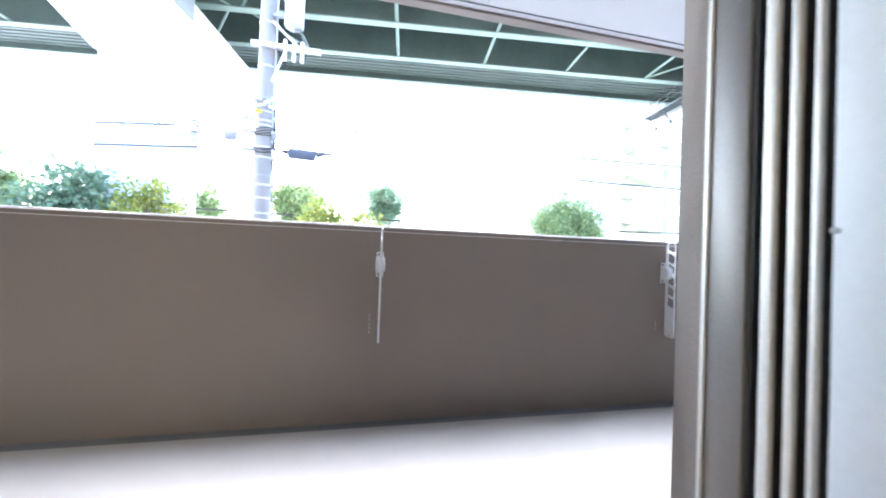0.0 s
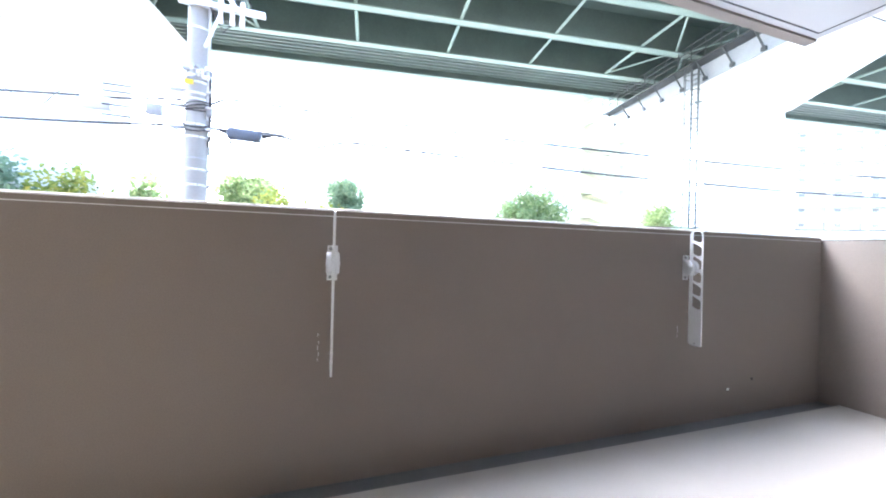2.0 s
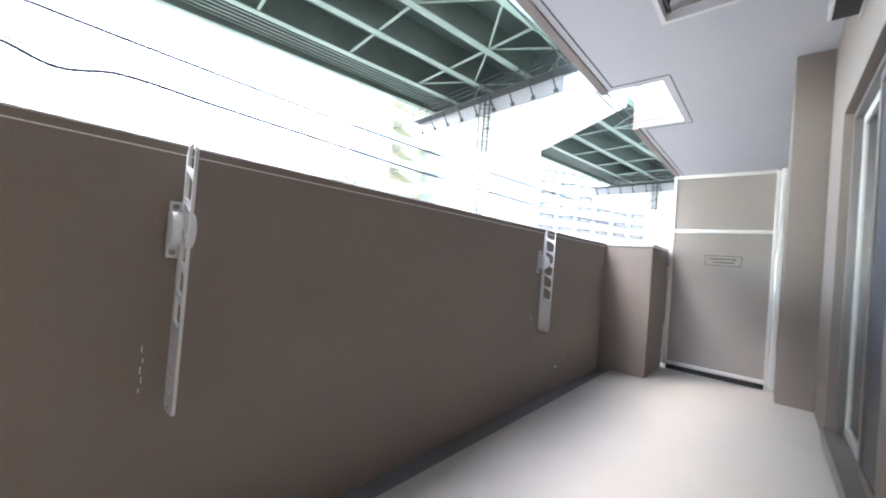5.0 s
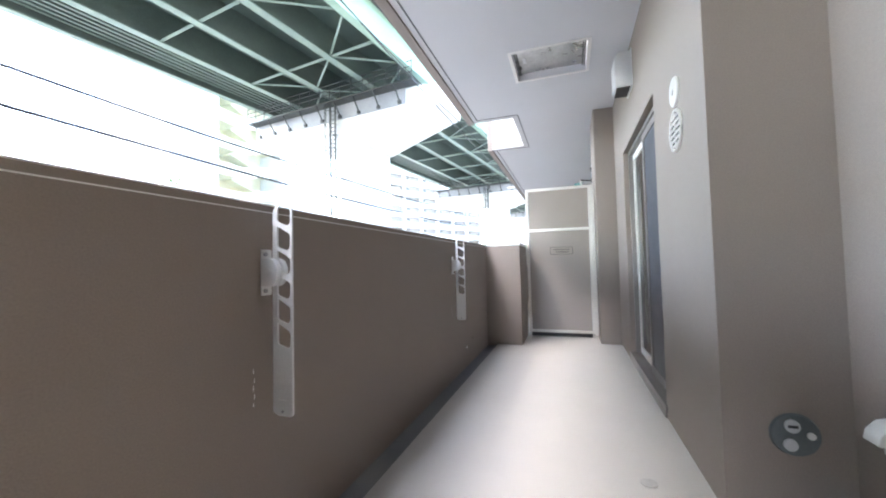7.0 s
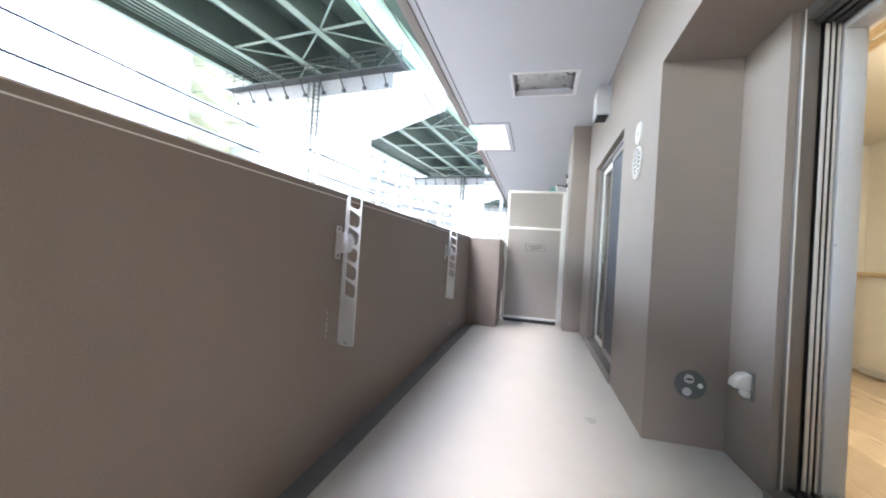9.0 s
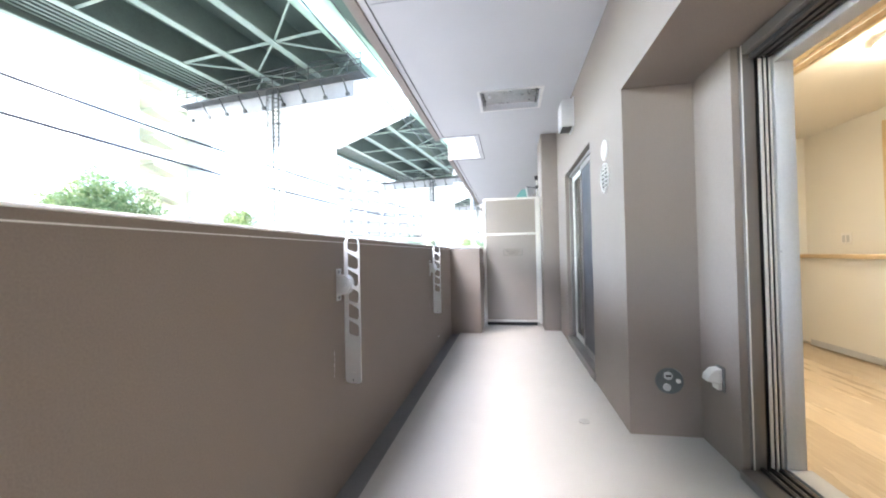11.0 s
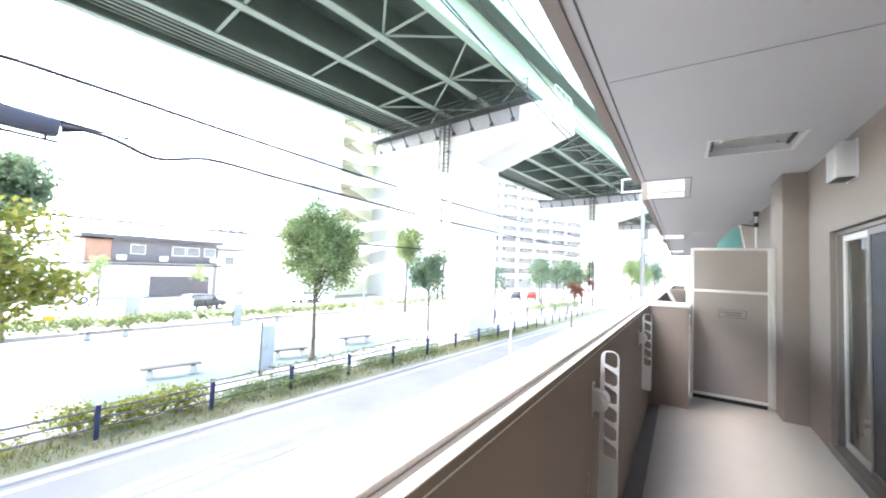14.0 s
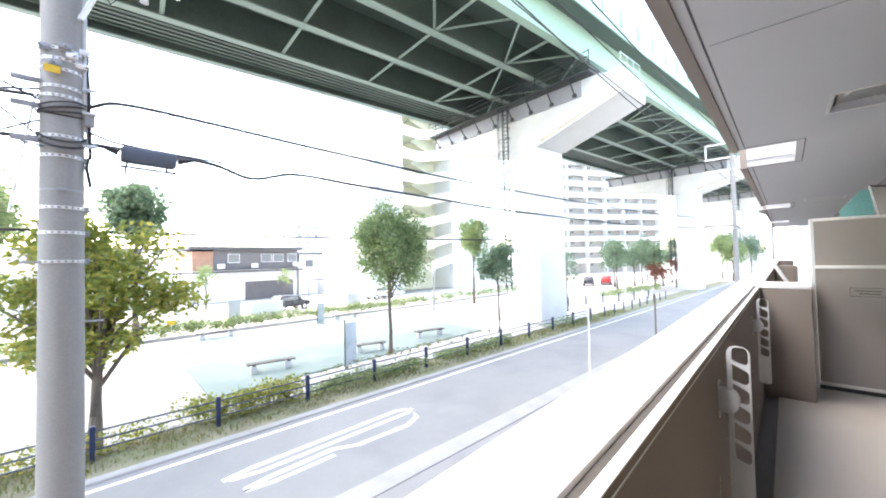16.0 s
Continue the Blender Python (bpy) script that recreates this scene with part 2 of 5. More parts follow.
# Beige kept dark: the shade inside the balcony recesses is in this colour.
RECESS_SHADED = surface("shaded_recess_beige", (0.40, 0.375, 0.35), 0.8, grain=8, bump=0.1, big=0.08, scale=0.2)
DARK_GLASS = surface("dark_far_window", (0.20, 0.205, 0.21), 0.2, grain=4, bump=0.0)
PALE_GLASS = surface("pale_far_window", (0.46, 0.47, 0.48), 0.2, grain=4, bump=0.0)
SIDING = surface("dark_grey_siding", (0.15, 0.14, 0.145), 0.7, grain=10, bump=0.1)
ROOF_DARK = surface("dark_roof_sheet", (0.09, 0.09, 0.095), 0.6, grain=10)
BRICK_RED = surface("reddish_tile_wall", (0.42, 0.24, 0.17), 0.8, grain=30)
TEAL = surface("teal_plastic_board", (0.16, 0.40, 0.38), 0.5, grain=30)
YELLOW = surface("yellow_plate", (0.75, 0.50, 0.05), 0.5, grain=30)
CAR_W = surface("white_car_paint", (0.75, 0.75, 0.75), 0.25, grain=20, bump=0.0, big=0.02, fine=0.02)
CAR_R = surface("red_car_paint", (0.45, 0.05, 0.05), 0.25, grain=20, bump=0.0, big=0.02, fine=0.02)
CURTAIN = surface("pale_curtain_cloth", (0.62, 0.66, 0.64), 0.9, grain=120, bump=0.3)
SCREEN = surface("dark_insect_screen", (0.035, 0.04, 0.05), 0.5, grain=300, bump=0.2, big=0.05)
GLASS = clear_glass("window_glass")
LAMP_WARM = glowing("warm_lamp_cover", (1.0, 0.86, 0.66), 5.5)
LEAF_GREEN = leafy("green_leaves", (0.17, 0.26, 0.11), (0.27, 0.35, 0.16), (0.43, 0.47, 0.23))
LEAF_BLUE = leafy("dark_green_leaves", (0.13, 0.21, 0.135), (0.19, 0.28, 0.18), (0.28, 0.35, 0.22))
LEAF_YELLOW = leafy("yellowing_leaves", (0.16, 0.21, 0.045), (0.29, 0.32, 0.07), (0.46, 0.40, 0.09))
LEAF_RED = leafy("reddish_leaves", (0.20, 0.06, 0.05), (0.28, 0.09, 0.07), (0.2, 0.14, 0.06))
GRASS = leafy("verge_grass_blades", (0.10, 0.15, 0.04), (0.19, 0.20, 0.07), (0.30, 0.25, 0.11))

# ---- the setting: balcony ----
G0 = -3.2          # street level
H = 1.242          # parapet top
CZ = 2.89          # balcony ceiling
WY = -1.57         # flat wall
NY = -1.98         # back of the window recess
NX = 0.745         # end of the recess
LZ = 2.16          # lintel of the recess

structure("floor", box(-20.0, 4.24, -2.0, -0.125, -0.25, 0.0), FLOOR_VINYL, "light grey vinyl-sheeted balcony floor", "floor")
structure("floor_gutter", box(-20.0, 3.62, -0.125, 0.0, -0.25, -0.02), GUTTER, "dark grey coated gutter along the parapet", "gutter")
pw = box(-20.0, 3.62, 0.0, 0.215, G0, H - 0.035)
box(-20.0, 3.62, 0.0, 0.010, H - 0.035, H - 0.006, bm=pw)
structure("wall_parapet", pw, TAUPE, "taupe sprayed concrete balcony parapet", "parapet")
# Pale sliver stands for the highlight just below the parapet's edge.
structure("trim_parapet_bead", box(-20.0, 3.615, -0.002, -0.0005, H - 0.032, H - 0.0285), COPING, "thin pale line painting a highlight under the parapet edge", "trim")
structure("trim_parapet_lip", box(-20.0, 3.615, -0.002, 0.024, H - 0.0055, H - 0.001), COPING, "thin pale lip on the parapet edge", "trim", 0.001)
structure("trim_parapet_seal", box(-20.0, 3.615, 0.0245, 0.044, H - 0.035, H - 0.003), SEAL_BROWN, "brown sealant strip along the coping", "trim")
structure("trim_parapet_coping", box(-20.0, 3.615, 0.0445, 0.235, H - 0.035, H + 0.011), COPING, "pale weathered coping on the parapet", "coping", 0.006)
# stub wall by the partition
structure("wall_stub", box(3.62, 4.30, -0.43, 0.215, G0, H - 0.02), TAUPE, "beige sprayed stub wall at the parapet's end", "wall", 0.008)
structure("trim_stub_cap", box(3.614, 4.306, -0.436, 0.235, H - 0.02, H + 0.015), COPING, "pale flat cap of the stub wall", "coping", 0.008)
# flat wall with the far window's opening x 1.70 to 3.17, z 0.07 to 2.11
wb = prism([(NX + 0.12, -0.25), (1.70, -0.25), (1.70, 2.11), (3.17, 2.11), (3.17, -0.25), (3.885, -0.25), (3.885, CZ), (NX + 0.12, CZ)], "y", -1.72, WY)
structure("wall_balcony", wb, TAUPE, "beige sprayed wall with a window opening", "wall")
structure("wall_window_sill", box(1.70, 3.17, -1.72, WY, -0.25, 0.07), TAUPE, "low taupe wall under the far window", "wall")
structure("wall_recess_end", box(NX, NX + 0.12, NY - 0.02, WY, -0.25, CZ), TAUPE, "taupe end wall of the window recess", "wall")
structure("wall_recess_lintel", box(-20.0, NX, -2.2, WY, LZ, CZ), TAUPE, "beige lintel beam over the window recess", "wall")
rb = box(0.355, NX, -2.015, NY, -0.25, LZ)
box(0.385, NX, -2.16, -2.015, -0.25, LZ, bm=rb)
structure("wall_recess_back", rb, TAUPE, "beige back wall of the recess", "wall")
structure("wall_recess_back_far", box(-20.0, -2.25, -2.16, NY, -0.25, LZ), TAUPE, "beige wall beyond the sliding door", "wall")
structure("wall_end", box(-4.24, -4.2, -1.97, -0.01, 0.05, 2.02), PANEL, "taupe partition closing the balcony", "wall")
structure("wall_column", box(3.885, 4.55, -1.72, -1.34, -0.25, CZ), TAUPE, "taupe square column against the wall", "column", 0.008)
# ceiling slab with the notch at the column
NOTCHES = ((3.79, 5.02), (11.27, 12.50), (18.75, 19.98))
HX0, HX1, HY0, HY1 = 2.285, 2.815, -1.225, -0.575     # escape hatch
cb = prism([(-20.0, -2.2), (HX0, -2.2), (HX0, 0.14), (-20.0, 0.14)], "z", CZ, CZ + 0.30)
prism([(HX0, HY1), (HX1, HY1), (HX1, 0.14), (HX0, 0.14)], "z", CZ, CZ + 0.30, cb)
prism([(HX0, -2.2), (HX1, -2.2), (HX1, HY0), (HX0, HY0)], "z", CZ, CZ + 0.30, cb)
rest = [(HX1, -2.2), (24.0, -2.2), (24.0, 0.14)]
for a, b in NOTCHES[::-1]:
    rest += [(b, 0.14), (b, -0.37), (a, -0.37), (a, 0.14)]
prism(rest + [(HX1, 0.14)], "z", CZ, CZ + 0.30, cb)
structure("ceiling", cb, CEIL, "white painted balcony ceiling slab", "ceiling")
upper = bmesh.new()
for a, b in ((-20.0, 3.79), (5.02, 11.27), (12.50, 18.75), (19.98, 24.0)):
    box(a, b, 0.141, 0.22, CZ - 0.02, CZ + 1.6, bm=upper)
structure("wall_upper_parapet", upper, TAUPE, "parapet of the storey above", "wall")
notch = bmesh.new()
for a in (5.02, 12.50, 19.98):
    box(a + 0.002, a + 0.1, -0.37, 0.14, CZ + 0.30, CZ + 1.3, bm=notch)
structure("wall_notch", notch, CEIL, "white painted side of the ceiling notch", "wall")
drip = bmesh.new()
for a, b in ((-20.0, 3.70), (5.1, 11.18), (12.59, 18.66)):
    box(a, b, 0.076, 0.087, CZ - 0.004, CZ + 0.01, bm=drip)
for a in (3.70, 11.18):
    box(a - 0.01, a, -0.44, 0.076, CZ - 0.004, CZ + 0.01, bm=drip)
    box(a, a + 1.41, -0.45, -0.44, CZ - 0.004, CZ + 0.01, bm=drip)
    box(a + 1.40, a + 1.41, -0.44, 0.076, CZ - 0.004, CZ + 0.01, bm=drip)
line = bmesh.new()
for a in (5.02, 12.50, 19.98):
    box(a - 0.012, a, -0.37, 0.14, CZ + 0.085, CZ + 0.100, bm=line)
structure("trim_notch_line", line, GREY_STEEL, "grey line across the notch's far face", "trim")
structure("trim_drip_groove", drip, JOINT, "dark drip groove along the ceiling edge", "trim")
joints = bmesh.new()
box(0.685, 0.691, -1.56, 0.06, CZ - 0.003, CZ + 0.01, bm=joints)
structure("trim_ceiling_joint", joints, GREY_STEEL, "fine grey joint across the ceiling", "trim")

# ---- the building behind, below and beyond the balcony ----
bb = bmesh.new()
box(-20.0, 24.0, -9.0, -6.6, G0, 9.0, bm=bb)
box(-20.0, 24.0, -6.6, -2.21, CZ + 0.3, 9.0, bm=bb)
box(-20.0, 24.0, -6.6, -2.0, G0, -0.25, bm=bb)
box(4.56, 24.0, -2.2, -1.57, -0.25, CZ, bm=bb)
box(4.56, 24.0, -6.6, -2.2, -0.25, CZ, bm=bb)
structure("wall_building", bb, TAUPE, "beige walls of the apartment building", "wall")
structure("floor_next_balcony", box(4.24, 24.0, -1.57, 0.0, -0.25, -0.004), FLOOR_VINYL, "grey floor of the next balconies", "floor")
np_ = bmesh.new()
for a, b in ((4.31, 11.03), (11.83, 18.5), (19.3, 24.0)):
    box(a, b, 0.0, 0.215, G0, H - 0.03, bm=np_)
structure("wall_next_parapet", np_, TAUPE, "taupe parapets of the next balconies", "parapet")
for i, (a, b) in enumerate(((4.312, 11.02), (11.84, 18.49), (19.31, 24.0))):
    structure("trim_next_coping_%d" % (i + 1), box(a, b, -0.01, 0.235, H - 0.029, H + 0.006), COPING, "pale coping of a next parapet", "coping", 0.006)
for i, a in enumerate((11.03, 18.5)):
    structure("wall_next_stub_%d" % (i + 1), box(a, a + 0.8, -0.44, 0.215, G0, H + 0.01), TAUPE, "beige stub wall between next balconies", "wall", 0.01)

# ---- rooms ----
rm = bmesh.new()
box(-3.2, -3.0, -6.4, -2.17, -0.2, 2.6, bm=rm)
box(3.30, 3.45, -6.4, -2.75, -0.2, 2.6, bm=rm)
box(-3.2, 3.45, -6.55, -6.4, -0.2, 2.6, bm=rm)
box(1.45, 3.8, -2.75, -2.65, -0.2, 2.6, bm=rm)
box(1.35, 1.45, -2.75, -1.73, -0.2, 2.6, bm=rm)
box(3.75, 3.85, -2.65, -1.73, -0.2, 2.6, bm=rm)
box(0.50, 1.35, -2.30, -2.25, -0.2, 2.6, bm=rm)
box(-3.0, 0.50, -2.30, -2.25, 2.10, 2.6, bm=rm)
box(-3.0, -2.35, -2.30, -2.17, -0.2, 2.10, bm=rm)
structure("wall_room", rm, ROOM_WALL, "white papered room walls", "wall")
structure("ceiling_room", box(-3.2, 3.85, -6.55, -1.73, 2.42, 2.6), ROOM_WALL, "white papered room ceiling", "ceiling")
structure("floor_room_base", box(-3.2, 3.85, -6.55, -2.16, -0.2, 0.045), ROOM_FLOOR, "oak floor base", "floor")
structure("floor_next_room", box(1.45, 3.75, -2.65, -1.73, -0.2, 0.06), ROOM_FLOOR, "oak floor of the far room", "floor")

# ---- the street: ground, road, park ----
def along(x, c, z=0.0):
    """A place by the street's own lines: c metres out at x = 0, the street running slightly towards the building."""
    return (x, c - 0.065 * x, z)


def strip(c0, c1, z0, z1, x0=-60, x1=75, bm=None):
    return prism([along(x0, c0)[:2], along(x1, c0)[:2], along(x1, c1)[:2], along(x0, c1)[:2]], "z", z0, z1, bm)


gb = bmesh.new()
bmesh.ops.create_grid(gb, x_segments=1, y_segments=1, size=1500, matrix=Matrix.Translation((0, 0, G0 - 0.05)))
structure("ground", gb, SAND, "pale gravel ground of the park and beyond", "ground")
structure("road", strip(6.85, 11.15, G0 - 0.2, G0 + 0.004), ASPHALT, "worn grey asphalt road", "road")
structure("pavement_forecourt", strip(0.15, 6.25, G0 - 0.2, G0 + 0.02), ASPHALT, "dark asphalt forecourt below the building", "pavement")
structure("road_edge_line", strip(10.78, 10.92, G0 - 0.1, G0 + 0.008), PAINT_W, "white edge line on the road", "road marking")
structure("kerb_near", strip(6.28, 6.85, G0 - 0.2, G0 + 0.03), KERB, "pale concrete gutter and kerb", "kerb", 0.01)
structure("kerb_far", strip(11.15, 11.45, G0 - 0.2, G0 + 0.06), KERB, "weathered concrete kerb by the verge", "kerb", 0.02)
structure("ground_verge", strip(11.45, 13.1, G0 - 0.2, G0 + 0.055), SOIL, "weedy soil verge under the fence", "verge")
structure("pavement_court", prism([(2.2, 15.2), (18.2, 15.0), (20.5, 28.2), (3.3, 28.4)], "z", G0 - 0.2, G0 + 0.012), COURT, "worn pale green sports court", "court")
structure("kerb_park", strip(29.6, 29.9, G0 - 0.2, G0 + 0.15, -30, 40), KERB, "low concrete edge behind the park", "kerb", 0.02)

marks = bmesh.new()


def stroke(pts, w):
    lo = [marks.verts.new(along(x, c + w / 2, G0 + 0.009)) for x, c in pts]
    hi = [marks.verts.new(along(x, c - w / 2, G0 + 0.009)) for x, c in pts]
    for k in range(len(pts) - 1):
        marks.faces.new((hi[k], hi[k + 1], lo[k + 1], lo[k]))


stroke([(0.75, 9.20), (1.4, 9.32), (5.7, 9.50), (6.1, 9.35)], 0.17)
stroke([(0.85, 9.12), (1.5, 9.00), (5.9, 9.12), (6.2, 9.30)], 0.16)
stroke([(0.95, 8.50), (1.5, 8.62), (3.1, 8.72), (3.7, 8.45), (5.3, 8.42), (5.9, 8.70), (6.0, 8.95)], 0.17)
stroke([(0.95, 8.44), (1.5, 8.36), (3.0, 8.42)], 0.14)
structure("road_marking", marks, PAINT_W, "worn long white strokes painted on the road", "road marking")

# ---- leaves ----
def leaves(rng, centres, radii, per, size, flat=1.0):
    """Vertices and faces of many small folded leaves in clumps."""
    vs, fs = [], []
    for c, r in zip(centres, radii):
        n = max(6, int(per * r * r * 4))
        d = rng.normal(size=(n, 3))
        d /= np.linalg.norm(d, axis=1)[:, None]
        p = np.array(c) + d * (r * rng.random(n) ** 0.45)[:, None] * np.array((1, 1, flat))
        for q in p:
            a = rng.normal(size=3)
            a[2] = a[2] * 0.5 - 0.25
            a /= np.linalg.norm(a)
            b = np.cross(a, rng.normal(size=3))
            b /= np.linalg.norm(b) + 1e-9
            s = size * rng.uniform(0.6, 1.35)
            k = len(vs)
            up = np.cross(a, b) * s * 0.18
            vs += [q - a * s * 0.5, q + b * s * 0.3 + up, q + a * s * 0.55, q - b * s * 0.3 + up]
            fs += [(k, k + 1, k + 2), (k, k + 2, k + 3)]
    return vs, fs


def leaf_object(name, vs, fs, material, parent=None):
    me = bpy.data.meshes.new(name)
    me.from_pydata([tuple(v) for v in vs], [], fs)
    me.materials.append(material)
    ob = new(name, me)
    ob.parent = parent
    return ob


def tree(at, height, trunk_h, rx, rz, material, seed, label, leaf=0.16, per=90, trunk_r=0.09, lean=0.0, clumps=26, group="park trees", clump_r=(0.24, 0.42)):
    """A tapered, slightly bent trunk with limbs and a ragged crown of leaf clumps."""
    rng = np.random.default_rng(seed)
    t = thing("tree", label, "tree", pose(*at), group)
    top = height - rz * 0.7
    pts = [(lean * k / 6 + rng.normal() * 0.03 * (k > 0), rng.normal() * 0.03 * (k > 0), top * k / 6) for k in range(7)]
    bm = sweep(pts, [trunk_r * (1.25 if k == 0 else 1 - 0.11 * k) for k in range(7)], 9)
    mid = Vector((lean, 0, height - rz))
    cs, rs = [], []
    for k in range(clumps):
        d = rng.normal(size=3)
        d /= np.linalg.norm(d)
        w = rng.random() ** 0.4 * rng.uniform(0.7, 1.0)
        taper = 1.0 - 0.30 * max(d[2], 0)
        cs.append((mid[0] + d[0] * rx * w * taper * 0.82, mid[1] + d[1] * rx * w * taper * 0.82, mid[2] + d[2] * rz * w * 0.86))
        rs.append(rx * rng.uniform(*clump_r))
    for k in range(0, clumps, 3):
        z = min(max(trunk_h * 0.95 + rng.random() * (top - trunk_h), 0.3), top)
        s = Vector((lean * z / top, 0, z))
        e = Vector(cs[k])
        m = (s + e) / 2 + Vector((0, 0, 0.1 * rx))
        sweep([s, m, e], [trunk_r * 0.42, trunk_r * 0.28, trunk_r * 0.1], 5, bm)
    part("trunk", bm, BARK, t)
    vs, fs = leaves(rng, cs, rs, per, leaf)
    leaf_object("crown", vs, fs, material, t)
    return t


# ---- elevated expressway ----
HW = pose(0, 0, 0, 0, 0, math.degrees(math.atan(-0.132)))   # local x runs along the road, local y across it
K = 1 / math.sqrt(1 + 0.132 ** 2)
GIRD = [c * K for c in (11.5, 15.2, 18.9, 22.6, 26.0)]
road_up = thing("elevated_expressway", "green steel girder expressway raised over the park", "expressway", HW)
X0, X1 = -150, 260
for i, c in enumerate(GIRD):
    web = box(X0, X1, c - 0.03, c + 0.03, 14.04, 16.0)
    # Outer web keeps the full green; inner webs take the shaded tone.
    part("girder_web", web, STEEL_GREEN if i == 0 else STEEL_SHADED, road_up, "pale green outer girder web" if i == 0 else "")
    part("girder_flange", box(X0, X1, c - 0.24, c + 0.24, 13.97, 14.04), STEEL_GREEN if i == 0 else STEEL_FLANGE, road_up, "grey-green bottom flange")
part("deck_slab", box(X0, X1, 10.3, 27.2, 16.0, 16.35), STEEL_SHADED, road_up, "deck underside with shade in its colour")
part("fascia", box(X0, X1, 10.22, 10.30, 15.85, 16.5), STEEL_GREEN, road_up, "pale green edge beam")
part("barrier", box(X0, X1, 10.24, 10.34, 16.5, 17.7), BARRIER, road_up, "mint green barrier panel")
part("barrier", box(X0, X1, 27.12, 27.2, 15.6, 17.7), BARRIER, road_up, "mint green barrier panel")
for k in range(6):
    part("service_pipe", box(X0, X1, 23.1 + k * 0.42, 23.3 + k * 0.42, 14.35, 14.5), STEEL_SHADED, road_up)
post0 = None
for k in range(60):
    x = -60 + k * 2.5
    if post0 is None:
        post0 = part("barrier_post", box(-0.09, 0.09, -0.16, 0.0, 0, 1.3), STEEL_GREEN, road_up)
        post0.matrix_basis = pose(x, 10.24, 16.45)
    else:
        same_mesh("barrier_post", post0, pose(x, 10.24, 16.45), road_up)
# bracing between the girders, every 6 m, with a denser bay by the piers


def across(x, y):
    """World x, y to the expressway's own x, y."""
    v = HW.inverted() @ Vector((x, y, 0))
    return v.x, v.y


PX = [across(-9.6, 19.9)[0], across(24.0, 15.4)[0], across(57.0, 11.0)[0], across(90.5, 6.6)[0]]
for k in range(25):
    x = 4.95 - 5.8 * 8 + 5.8 * k
    for a, b in zip(GIRD[:-1], GIRD[1:-1]):
        part("cross_beam", tube((x, a, 14.14), (x, b, 14.14), 0.10, seg=4), STEEL_FLANGE, road_up)
    for s in (-2.9, 2.9):
        part("brace", tube((x, GIRD[1], 14.16), (x + s, GIRD[0], 14.16), 0.07, seg=4), STEEL_FLANGE, road_up)
    near = min(PX, key=lambda p: abs(p - x))
    if abs(near - x) < 6.0:
        s = 2.6 if near > x else -2.6
        part("brace", tube((x, GIRD[3], 14.16), (x + s, GIRD[2], 14.16), 0.07, seg=4), STEEL_FLANGE, road_up)
        part("brace", tube((x, GIRD[1], 14.16), (x + s, GIRD[2], 14.16), 0.07, seg=4), STEEL_FLANGE, road_up)

# ---- piers ----
PC = 18.55 * K


